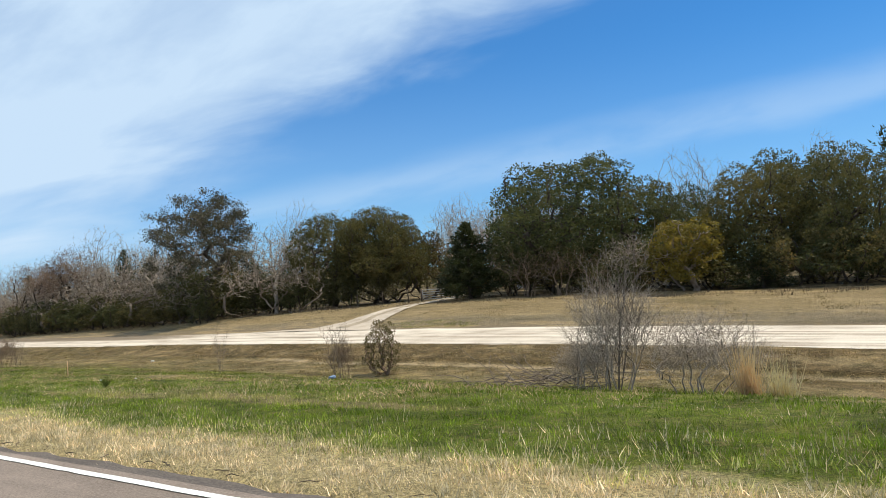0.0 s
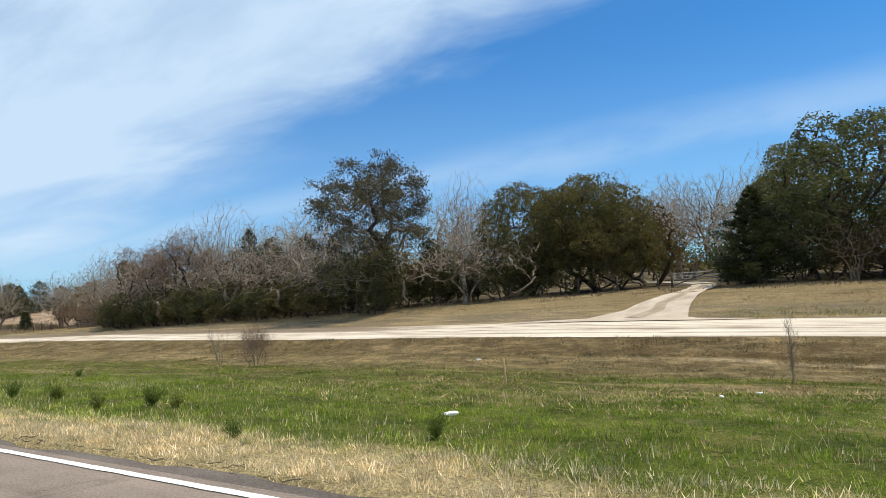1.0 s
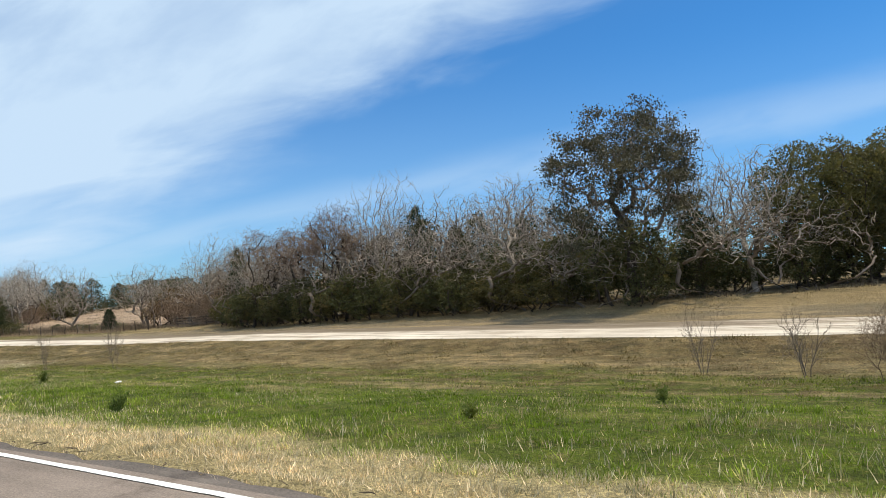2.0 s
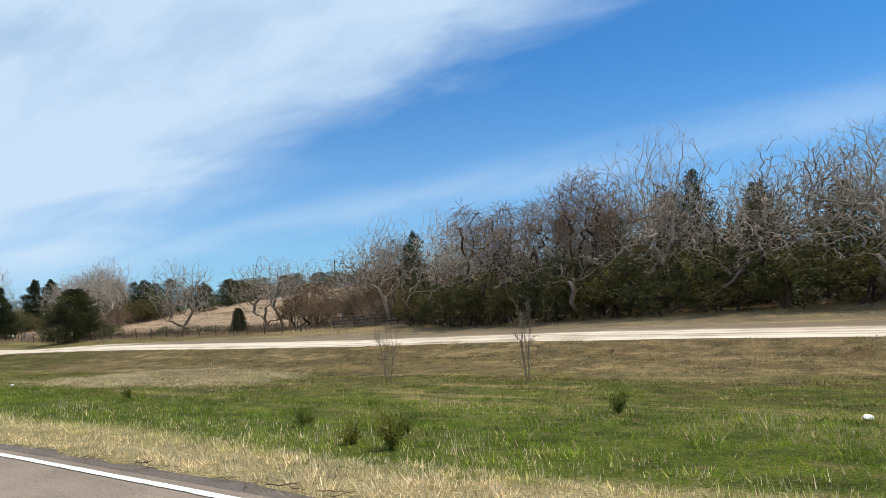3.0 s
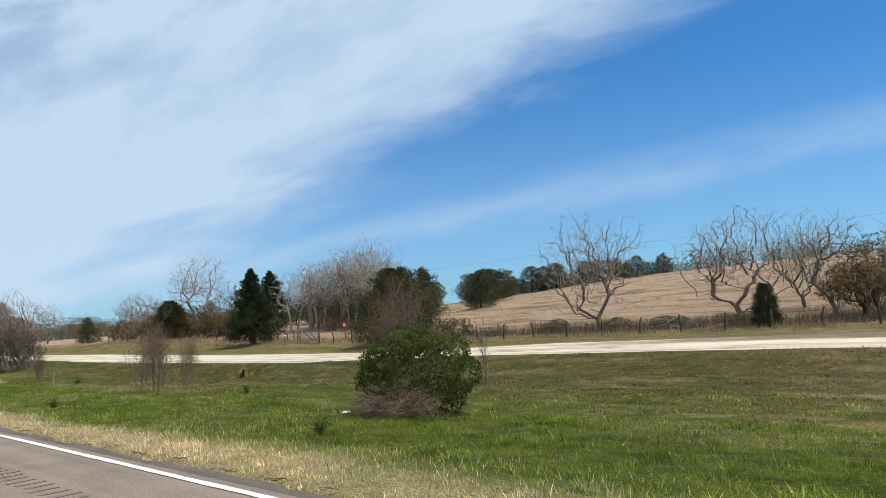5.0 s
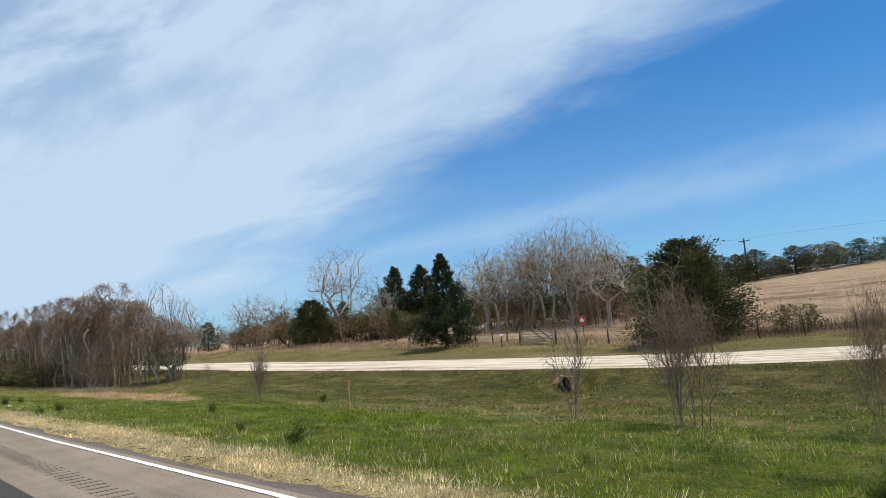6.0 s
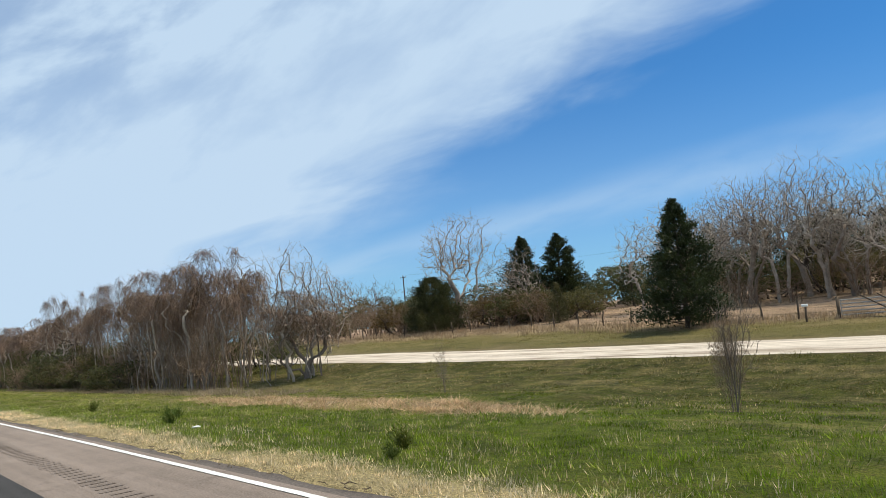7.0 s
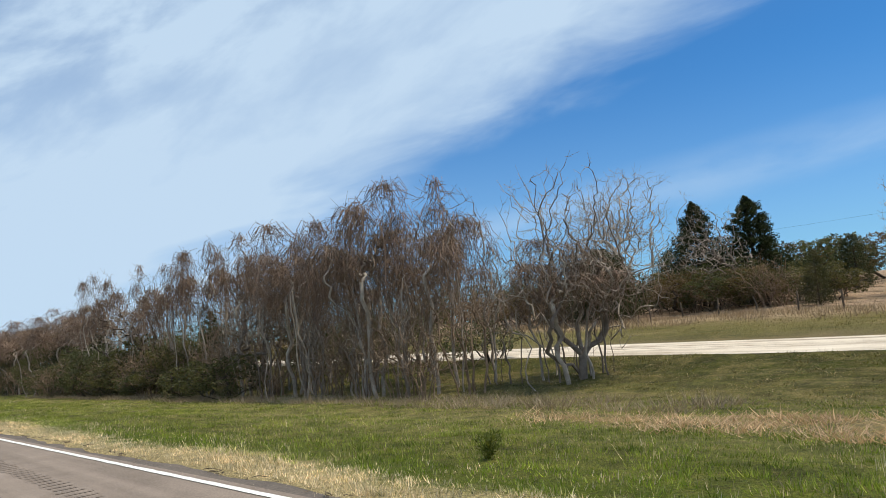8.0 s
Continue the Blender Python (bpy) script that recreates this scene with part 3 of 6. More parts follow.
xs = np.arange(-260, -96, 0.3)
v = [(x + dx, y, z) for x in xs for dx, z in ((-0.06, 0.005), (0.0, 0.003), (0.06, 0.005)) for y in (2.63 + 0.03 * math.sin(x * 7.1), 2.97 + 0.03 * math.sin(x * 5.3))]
tagged(new("rumble_strip", from_arrays("rumble_strip", v, [(6 * i + k, 6 * i + k + 2, 6 * i + k + 3, 6 * i + k + 1) for i in range(len(xs)) for k in (0, 2)], MILLED)), "milled rumble strip along the asphalt shoulder", "rumble strip", kind="structure")

# pale gravel road along the wood, and the drive that leaves it
def gravel_z(x, y):
    return float(np.interp(x, GRAVEL_X, GRAVEL_Z)) + float(np.interp(y, (25.7, 26.2, 29.5, 33, 33.5), (-.09, -.02, .04, .0, -.05)))


xs = [-900, -500] + [-320 + 1.5 * i for i in range(240)] + [80, 200]
v = [(x, y + w * noise.noise((x * 0.3, y, 1.0)), gravel_z(x, y)) for y, w in ((25.75, .35), (26.4, .1), (28, 0), (29.5, 0), (31.2, 0), (32.8, .1), (33.4, .35)) for x in xs]
n = len(xs)
tagged(new("gravel_road", from_arrays("gravel_road", v, [(j * n + i, j * n + i + 1, (j + 1) * n + i + 1, (j + 1) * n + i) for j in range(6) for i in range(n - 1)], GRAVEL)), "pale caliche gravel road with wheel ruts", "gravel road", kind="structure")
rows = [(32.4, -39.5, -26.5), (33.4, -37.2, -29.2), (34.4, -35.2, -29.9), (36, -33.7, -30.3), (37.3, -33.5, -30.5), (39, -32.7, -30.6), (40.6, -32.2, -30.5), (42.6, -32.3, -30.7), (46, -32.9, -31.3), (50, -34.2, -32.6), (55, -37.4, -35.8), (62, -43, -41.4)]
v = [(a + (b - a) * i / 6, y, ground_z(a + (b - a) * i / 6, y) + 0.06 + (0.05 if y < 33.5 else 0)) for y, a, b in rows for i in range(7)]
tagged(new("gravel_drive", from_arrays("gravel_drive", v, [(j * 7 + i, j * 7 + i + 1, (j + 1) * 7 + i + 1, (j + 1) * 7 + i) for j in range(len(rows) - 1) for i in range(6)], DRIVE)), "pale gravel drive leading up to a farm gate", "driveway", kind="structure")
v = [(a + (b - a) * f + 0.10 * math.sin(y * 2.3 + f), y, ground_z(a + (b - a) * f, y) + 0.066 + 0.03 * (1 - abs(f - 0.5) / 0.10)) for y, a, b in rows[2:] for f in (0.40, 0.45, 0.5, 0.55, 0.60)]
tagged(new("drive_median", from_arrays("drive_median", v, [(j * 5 + i, j * 5 + i + 1, (j + 1) * 5 + i + 1, (j + 1) * 5 + i) for j in range(len(rows) - 3) for i in range(4)], MEDIAN)), "worn brown grass strip between the wheel tracks of the drive", "driveway", kind="structure")


# ---- plants: how they grow ----
def unit(v):
    return v / (np.linalg.norm(v) + 1e-9)


def grow(rng, start, way, length, radius, level, spec, out, tips):
    """One limb and all that springs from it. spec: kids, angle, ratio, kink, lift, last, segs per level."""
    n = spec["segs"][level]
    pts, d = [np.array(start, dtype=float)], unit(np.array(way, dtype=float))
    dirs = [d]
    for _ in range(n):
        d = unit(d + rng.normal(size=3) * spec["kink"] + np.array((0, 0, spec["lift"][level])))
        pts.append(pts[-1] + d * length / n)
        dirs.append(d)
    thin = spec["thin"] if level < spec["last"] else 0.35
    radii = radius * np.linspace(1, thin, n + 1)
    out[level].append((pts, radii))
    if level == spec["last"]:
        tips.append((pts[-1], d, length))
        return
    kids = spec["kids"][level]
    phase = rng.uniform(0, 6.28)
    for k in range(kids):
        f = spec["from"][level] + (1 - spec["from"][level]) * (k + rng.uniform(0.2, 1.0)) / kids
        i = min(int(f * n), n - 1)
        p = pts[i] + (pts[i + 1] - pts[i]) * (f * n - i)
        base = dirs[i + 1]
        side = unit(np.cross(base, (math.cos(phase + k * 2.4), math.sin(phase + k * 2.4), 0.15)))
        ang = radians(spec["angle"][level]) * rng.uniform(0.65, 1.25)
        way = base * math.cos(ang) + side * math.sin(ang)
        grow(rng, p, way, length * spec["ratio"][level] * rng.uniform(0.7, 1.15), max(radii[i] * 0.62, 0.0095), level + 1, spec, out, tips)


def skeleton_of(rng, spec, height):
    out, tips = [[] for _ in range(spec["last"] + 1)], []
    for s in range(spec.get("stems", 1)):
        a = rng.uniform(0, 6.28)
        off = 0.0 if spec.get("stems", 1) == 1 else spec.get("clump", 0.3)
        lean = spec.get("lean", 0.1)
        grow(rng, (off * math.cos(a), off * math.sin(a), -0.15), (lean * math.cos(a), lean * math.sin(a), 1), height * spec["stem"] * rng.uniform(0.85, 1.1), spec["girth"] * height * (1 if spec.get("stems", 1) == 1 else rng.uniform(0.6, 1.1)), 0, spec, out, tips)
    return out, tips


SIDES = (8, 6, 5, 4, 3, 3)


def stem_parts(out, bark, twig_bark):
    """Several stems, each a part of its own, and the twigs they carry."""
    parts = []
    for pts, radii in out[0]:
        s = Soup()
        s.tube(pts, radii, 6)
        parts.append(("stem", s.mesh("stem", bark)))
    twigs = Soup()
    for level, chains in enumerate(out[1:], 1):
        for pts, radii in chains:
            twigs.tube(pts, radii, max(3, SIDES[level] - 1))
    return parts + [("crown", twigs.mesh("crown", twig_bark))]


def measure_of(meshes):
    """Height and mean width of a set of meshes, leaving out the few outermost points."""
    c = np.concatenate([np.array([v.co for v in m.vertices]) for m in meshes])
    lo, hi = np.percentile(c, 1.0, axis=0), np.percentile(c, 99.0, axis=0)
    return hi[2], ((hi[0] - lo[0]) + (hi[1] - lo[1])) / 2


STOCK = {}


def stock(kind, meshes):
    """Keeps a grown plant: its parts as (name, mesh), its height and width."""
    h, w = measure_of([m for _, m in meshes])
    STOCK.setdefault(kind, []).append((meshes, h, w))


BARE = dict(kids=(5, 4, 4, 4, 5), angle=(42, 45, 46, 45, 48), ratio=(0.80, 0.66, 0.62, 0.60, 0.62), kink=0.19, lift=(0.05, 0.05, 0.04, 0.02, 0.02, 0.02), segs=(4, 5, 4, 3, 2, 1), last=5, thin=0.6,
            stem=0.40, girth=0.018, **{"from": (0.55, 0.3, 0.3, 0.25, 0.2)})


def cloud(rng, n, middle, spread, low=-0.4, tufts=11):
    """Points filling a lumpy rounded crown, more of them towards its outside."""
    d = rng.normal(size=(n * 3, 3))
    d /= np.linalg.norm(d, axis=1)[:, None]
    d = d[d[:, 2] > low][:n]
    t = rng.normal(size=(tufts, 3))
    t /= np.linalg.norm(t, axis=1)[:, None]
    lump = 0.72 + 0.34 * np.exp((d @ t.T - 1) * 9).max(axis=1)
    r = rng.uniform(0.02, 1, len(d)) ** 0.6 * lump
    return np.array(middle) + d * r[:, None] * np.array(spread)


def branching(stems, points, thrift):
    """Joins every point to the stems by the shortest way. thrift: how much a long way back to the root counts."""
    nodes, parent, way = [], [], []
    for line in stems:
        for k, p in enumerate(line):
            parent.append(-1 if k == 0 else len(nodes) - 1)
            way.append(0.0 if k == 0 else way[-1] + float(np.linalg.norm(p - nodes[-1])))
            nodes.append(np.asarray(p, dtype=float))
    fixed = len(nodes)
    best, frm = np.full(len(points), 1e9), np.zeros(len(points), dtype=int)
    first = {sum(len(l) for l in stems[:k]) for k in range(len(stems))}

    def offer(i):
        cost = np.linalg.norm(points - nodes[i], axis=1) + thrift * way[i]
        closer = cost < best
        best[closer], frm[closer] = cost[closer], i

    for i in range(fixed):
        if i not in first:
            offer(i)
    left = np.ones(len(points), dtype=bool)
    for _ in range(len(points)):
        j = int(np.argmin(np.where(left, best, 1e9)))
        left[j] = False
        i = int(frm[j])
        parent.append(i)
        way.append(way[i] + float(np.linalg.norm(points[j] - nodes[i])))
        nodes.append(points[j])
        offer(len(nodes) - 1)
    return np.array(nodes), parent, fixed


def limbs(rng, nodes, parent, fixed, tip_r, power, wave, twigs, twig_len, trunk_soups, crown, bough=9.0):
    """Tubes along the branching, thicker towards the root, with short twigs on the ends. bough: from this radius on a limb takes the trunk's bark."""
    n = len(nodes)
    load, kids = np.ones(n), [[] for _ in range(n)]
    for i in range(n - 1, -1, -1):
        if parent[i] >= 0:
            load[parent[i]] += load[i]
            kids[parent[i]].append(i)
    radius = tip_r * load ** power
    starts = [(i, None) for i in range(n) if parent[i] < 0]
    k = 0
    while starts:
        i, frm = starts.pop()
        chain, r = ([nodes[frm]], [radius[i]]) if frm is not None else ([], [])
        root = frm is None
        while True:
            if chain:
                a, b, r0 = chain[-1], nodes[i], r[-1]
                bends = (0.5,) if radius[i] < 0.022 or (root and i < fixed) else (0.33, 0.67)
                for f in bends:
                    chain.append(a + (b - a) * f + rng.normal(size=3) * np.linalg.norm(b - a) * (wave * 0.4 if root and i < fixed else wave * min(1.0, 0.25 + 0.035 / radius[i])))
                    r.append(r0 + (radius[i] - r0) * f)
            chain.append(nodes[i])
            r.append(radius[i])
            if not kids[i]:
                break
            order = sorted(kids[i], key=lambda c: -load[c])
            starts += [(c, i) for c in order[1:]]
            i = order[0]
        r[-1] *= 0.55
        if root:
            trunk_soups[k % len(trunk_soups)].tube(chain, r, 7)
            k += 1
        elif r[0] > bough:
            trunk_soups[k % len(trunk_soups)].tube(chain, r, 6)
        else:
            crown.tube(chain, r, 5 if r[0] > 0.05 else 3)
    for i in range(fixed, n):
        for _ in range(twigs if not kids[i] else (1 if twigs > 1 else 0)):
            d = unit(unit(nodes[i] - nodes[parent[i]]) + rng.normal(size=3) * 0.75 + np.array((0, 0, 0.15)))
            e = nodes[i] + d * twig_len * rng.uniform(0.4, 1.2)
            crown.tube([nodes[i], e], (tip_r * 0.62, tip_r * 0.3), 3)


def bare_tree(seed, bark=None, points=440, fork=0.2, wide=0.48, stems=1, thrift=0.19, twigs=3, lean=0.05, top=BARK_GREY, power=0.45, low=-0.8, wave=0.15, tip=0.0135):
    """A leafless tree nine metres high with a rounded crown of crooked, winding limbs."""
    rng = np.random.default_rng(seed)
    H, lines = 9.0, []
    for k in range(stems):
        a = k * 6.28 / stems + rng.uniform(0, 1)
        off = 0.0 if stems == 1 else 0.5
        foot = np.array((off * math.cos(a), off * math.sin(a), -0.2))
        lines.append([foot + np.array((math.cos(a) * lean * H * f * f + rng.normal() * 0.06, math.sin(a) * lean * H * f * f + rng.normal() * 0.06, fork * H * f)) for f in (0, 0.3, 0.65, 1.0)])
    pts = cloud(rng, points, (0, 0, H * (0.5 + fork * 0.28)), (H * wide, H * wide, H * (0.52 - fork * 0.28)), low)
    trunk, crown = [Soup() for _ in range(stems)], Soup()
    limbs(rng, *branching(lines, pts, thrift), tip, power, wave, twigs, 0.55, trunk, crown, 0.055)
    return [("trunk", t.mesh("trunk", bark or BARK_BROWN)) for t in trunk] + [("crown", crown.mesh("crown", top))]


def open_oak(seed, leaf, bark, H, W, points, per_tip, leaf_size, spread):
    """An old oak with an open crown: winding limbs show between clumps of leaves."""
    rng = np.random.default_rng(seed)
    line = [np.array((rng.normal() * 0.1, rng.normal() * 0.1, -0.2 + H * 0.3 * f)) for f in (0, 0.3, 0.65, 1.0)]
    pts = cloud(rng, points, (0, 0, H * 0.56), (W / 2, W / 2, H * 0.43), -0.75, 8)
    trunk, boughs, crown = Soup(), Soup(), Soup()
    limbs(rng, *branching([line], pts, 0.16), 0.016, 0.47, 0.14, 3, 0.6, [trunk], boughs)
    hub = np.array((0, 0, H * 0.5))
    out = np.linalg.norm((pts - hub) / np.array((W / 2, W / 2, H * 0.45)), axis=1)
    ends = pts[out + rng.normal(size=len(pts)) * 0.12 > 0.52]
    cs = np.repeat(ends, per_tip, axis=0) + rng.normal(size=(len(ends) * per_tip, 3)) * np.array((spread, spread, spread * 0.6))
    crown.leaves(rng, cs[cs[:, 2] > 0.3], leaf_size, 0.6)
    return [("trunk", trunk.mesh("trunk", bark)), ("branchwork", boughs.mesh("branchwork", BARK_BROWN)), ("crown", crown.mesh("crown", leaf))]


def vine_tree(seed, bark, hung, count, fuzz, caps, apart, loose):
    """A clump of upright stems and crooked twigs smothered in dry vine. hung: how far the vines hang; fuzz: the share that only tangles; caps, apart, loose: how many heads of vine, how far from each other, how ragged."""
    rng = np.random.default_rng(seed)
    H, lines = 8.8, []
    for k in range(7):
        a = k * 0.9 + rng.uniform(0, 0.8)
        foot = np.array((math.cos(a), math.sin(a), 0)) * rng.uniform(0.5, 2.1)
        lines.append([foot + np.array((rng.normal() * 0.09, rng.normal() * 0.09, -0.2 + H * 0.5 * f)) + np.array((math.cos(a), math.sin(a), 0)) * 0.4 * f * f for f in (0, 0.25, 0.5, 0.75, 1.0)])
    pts = cloud(rng, 190, (0, 0, H * 0.58), (2.3, 2.3, H * 0.38), -0.8, 6)
    trunk, crown, vines = [Soup() for _ in range(7)], Soup(), Soup()
    nodes, parent, fixed = branching(lines, pts, 0.14)
    limbs(rng, nodes, parent, fixed, 0.012, 0.42, 0.17, 3, 0.6, trunk, crown)
    high = nodes[fixed:]
    high = high[np.argsort(-high[:, 2] + rng.normal(size=len(high)) * 1.4)]
    hubs = []
    for p in high:
        if all(np.linalg.norm(p - q) > apart for q in hubs):
            hubs.append(p)
        if len(hubs) == caps:
            break
    amount = rng.uniform(0.1, 1.0, len(hubs)) ** 1.4
    for i in rng.choice(len(hubs), count, p=amount / amount.sum()):
        hub, full = hubs[i], amount[i]
        p = hub + rng.normal(size=3) * np.array((loose, loose, loose * 0.75)) * (0.5 + 0.6 * full)
        a = rng.uniform(0, 6.28)
        out = np.array((math.cos(a), math.sin(a), 0.0))
        if rng.uniform() < fuzz:
            line, d = [p], rng.normal(size=3)
            for _ in range(4):
                d = unit(d + rng.normal(size=3) * 0.7 + np.array((0, 0, -0.15)))
                line.append(line[-1] + d * rng.uniform(0.10, 0.30))
            vines.tube(line, np.array((0.006, 0.010, 0.010, 0.009, 0.005)), 3)
            continue
        reach = rng.uniform(0.1, 0.45) + 0.5 * full
        drop = rng.uniform(0.15, 1.0) ** 1.5 * hung * (0.5 + full)
        line = [p, p + out * reach * 0.55 + np.array((0, 0, 0.16)), p + out * reach + np.array((0, 0, -0.12 - 0.25 * reach))]
        for _ in range(3):
            line.append(line[-1] + np.array((rng.normal() * 0.24, rng.normal() * 0.24, -drop / 3 + rng.normal() * 0.12)))
        vines.tube(np.maximum(line, (-99, -99, 0.35)), np.array((0.008, 0.012, 0.012, 0.011, 0.009, 0.005)), 3)
    return [("stem", t.mesh("stem", bark)) for t in trunk] + [("crown", crown.mesh("crown", SCRUB_BARK)), ("vine_curtain", vines.mesh("vine_curtain", VINE))]


def lobed_tree(seed, leaf, bark, lobes, count, leaf_size, H=9.0, W=10.0, base=0.28, lobe=(0.17, 0.23), squash=0.72, girth=0.30, stems=1, open_share=0.0, sprigs=6):
    """An evergreen: a trunk, limbs that reach into rounded lobes, and leaves over every lobe. base: where the crown begins, over the height."""
    rng = np.random.default_rng(seed)
    wood, crown = Soup(), Soup()
    z0 = base * H
    mid, up = z0 + (H - z0) * 0.45, (H - z0) * 0.5
    heads, radii = [], []
    for i in range(lobes):
        s = -0.55 + 1.5 * (i + 0.5) / lobes
        a = i * 2.39996 + rng.normal() * 0.35
        flat = math.sqrt(max(0.0, 1 - min(1, abs(s)) ** 2)) * rng.uniform(0.72, 1.05)
        r = W * rng.uniform(*lobe)
        heads.append((math.cos(a) * flat * (W / 2 - r * 0.8), math.sin(a) * flat * (W / 2 - r * 0.8), mid + s * (up - r * squash * 0.6) + rng.normal() * 0.1 * up))
        radii.append(r)
    heads, radii = np.array(heads), np.array(radii)
    lines = []
    for k in range(stems):
        a = k * 6.28 / max(1, stems)
        foot = np.array((math.cos(a), math.sin(a), 0)) * (0.0 if stems == 1 else 0.10 * W)
        fork = np.array((foot[0] * 1.4 + rng.normal() * 0.2, foot[1] * 1.4 + rng.normal() * 0.2, max(0.25, z0 * 0.8)))
        lines.append([foot - np.array((0, 0, 0.2)), foot * 1.1 + np.array((rng.normal() * 0.08, 0, fork[2] * 0.5)), fork])
    shoots = [h + unit(rng.normal(size=3) + np.array((0, 0, 0.3))) * q * 0.9 for h, q in zip(heads, radii) for _ in range(sprigs)]
    inner = cloud(rng, lobes if sprigs else lobes // 3, (0, 0, mid), (W * 0.32, W * 0.32, up * 0.6))
    pts = np.concatenate([heads, np.array(shoots).reshape(-1, 3), inner])
    limbs(rng, *branching(lines, pts, 0.3), girth / (len(pts) / stems) ** 0.5, 0.5, 0.10, 0, 0.3, [wood], wood)
    share = radii ** 2 / (radii ** 2).sum()
    cs = []
    for i, h in enumerate(heads):
        n = int(count * share[i])
        d = rng.normal(size=(n, 3))
        d /= np.linalg.norm(d, axis=1)[:, None]
        tufts = rng.normal(size=(22, 3))
        tufts /= np.linalg.norm(tufts, axis=1)[:, None]
        bulge = np.exp((d @ tufts.T - 1) * 14).max(axis=1)
        keep = bulge > open_share * rng.uniform(0.4, 1.3, n)
        r = radii[i] * (0.70 + 0.34 * bulge) * rng.uniform(0.72, 1.06, n) ** 0.5
        c = h + d * r[:, None] * np.array((1, 1, squash)) + rng.normal(size=(n, 3)) * 0.05 * radii[i]
        cs.append(c[keep])
    cs = np.concatenate(cs)
    deep = (np.linalg.norm((cs[:, None, :] - heads[None]) / np.array((1, 1, squash)), axis=2) < radii[None] * 0.62).any(axis=1)
    cs = cs[~deep]
    cs = cs[cs[:, 2] > 0.08]
    crown.leaves(rng, cs, leaf_size, 0.6)
    return [("trunk", wood.mesh("trunk", bark)), ("crown", crown.mesh("crown", leaf))]


def conifer(seed, leaf, sprays, slim, ragged, skirt=0.04, power=0.72, size=0.22, boughs=150, scatter=1.0):
    """A cedar or juniper: a stem, boughs all round it and scale-leaf sprays on every bough. slim: width over height."""
    rng = np.random.default_rng(seed)
    H = 8.0
    stem, crown = Soup(), Soup()
    stem.tube([(0, 0, -0.2), (0.05, 0, H * 0.4), (0, 0.04, H * 0.75), (0, 0, H * 0.97)], (0.16, 0.12, 0.06, 0.015), 7)
    cs, ax = [], []
    lumps = rng.uniform(0, 6.28, 6)
    for k in range(boughs):
        f = skirt + (0.985 - skirt) * (k + rng.uniform(0, 1)) / boughs
        a = k * 2.39996 + rng.normal() * 0.2
        swell = 1 + ragged * (0.6 * math.sin(3 * a + lumps[0] + f * 9) + 0.5 * math.sin(2 * a + lumps[1] - f * 14) + rng.normal() * 0.45)
        shape = (1 - f) ** power * min(1.0, 0.86 + (f - skirt) * 1.6)
        r = max(0.12, H * slim * 0.5 * shape * swell)
        z0 = f * H
        tip = np.array((r * math.cos(a), r * math.sin(a), z0 + r * rng.uniform(-0.1, 0.35)))
        base = np.array((0, 0, z0 - 0.1 * r))
        mid = (base + tip) / 2 + np.array((0, 0, -0.08 * r))
        stem.tube([base, mid, tip], (0.035 * (1 - f) + 0.008, 0.02 * (1 - f) + 0.007, 0.006), 3)
        n = int(sprays * (0.35 + r / (H * slim * 0.5)))
        u = rng.uniform(0.3, 1.06, n) ** 0.7
        c = base + (tip - base) * u[:, None]
        c = c + rng.normal(size=(n, 3)) * (0.07 + 0.10 * r) * scatter
        cs.append(c)
        ax.append(np.repeat(unit(tip - base + np.array((0, 0, 0.5 * r)))[None], n, axis=0))
    cs, ax = np.concatenate(cs), np.concatenate(ax)
    cs[:, 2] = np.maximum(cs[:, 2], 0.12)
    crown.leaves(rng, cs, size, 0.42, ax, 0.85)
    return [("trunk", stem.mesh("trunk", BARK_DARK)), ("crown", crown.mesh("crown", leaf))]


def scrub(seed, bark, stems=7, height=3.0, points=140, wide=0.62, power=0.36, tip=0.0078):
    """A leafless thicket shrub of many crooked stems."""
    rng = np.random.default_rng(seed)
    lines = []
    for k in range(stems):
        a = k * 6.28 / stems + rng.uniform(0, 0.6)
        u = np.array((math.cos(a), math.sin(a), 0)) * rng.uniform(0.2, 1.0)
        lines.append([u * 0.35 + np.array((0, 0, -0.15)), u * 0.5 + np.array((rng.normal() * 0.05, rng.normal() * 0.05, height * 0.16)), u * 0.75 + np.array((rng.normal() * 0.08, rng.normal() * 0.08, height * 0.34))])
    pts = cloud(rng, points, (0, 0, height * 0.5), (height * wide, height * wide, height * 0.5), -0.75, 9)
    trunk, crown = [Soup() for _ in range(stems)], Soup()
    limbs(rng, *branching(lines, pts, 0.4), tip, power, 0.17, 4, 0.45, trunk, crown)
    return [("stem", t.mesh("stem", bark)) for t in trunk] + [("crown", crown.mesh("crown", bark))]


def sapling(seed, bark):
    """A leafless young tree, three metres high."""
    rng = np.random.default_rng(seed)
    spec = {**BARE, "kids": (8, 3, 3), "segs": (4, 2, 2, 1), "last": 3, "stems": 4, "clump": 0.12, "stem": 0.9, "girth": 0.011, "lean": 0.10, "angle": (38, 42, 45), "ratio": (0.36, 0.5, 0.5), "lift": (0.1, 0.12, 0.08, 0.05), "from": (0.18, 0.2, 0.2), "kink": 0.12, "thin": 0.25}
    out, tips = skeleton_of(rng, spec, 3.0)
    return stem_parts(out, bark, bark)


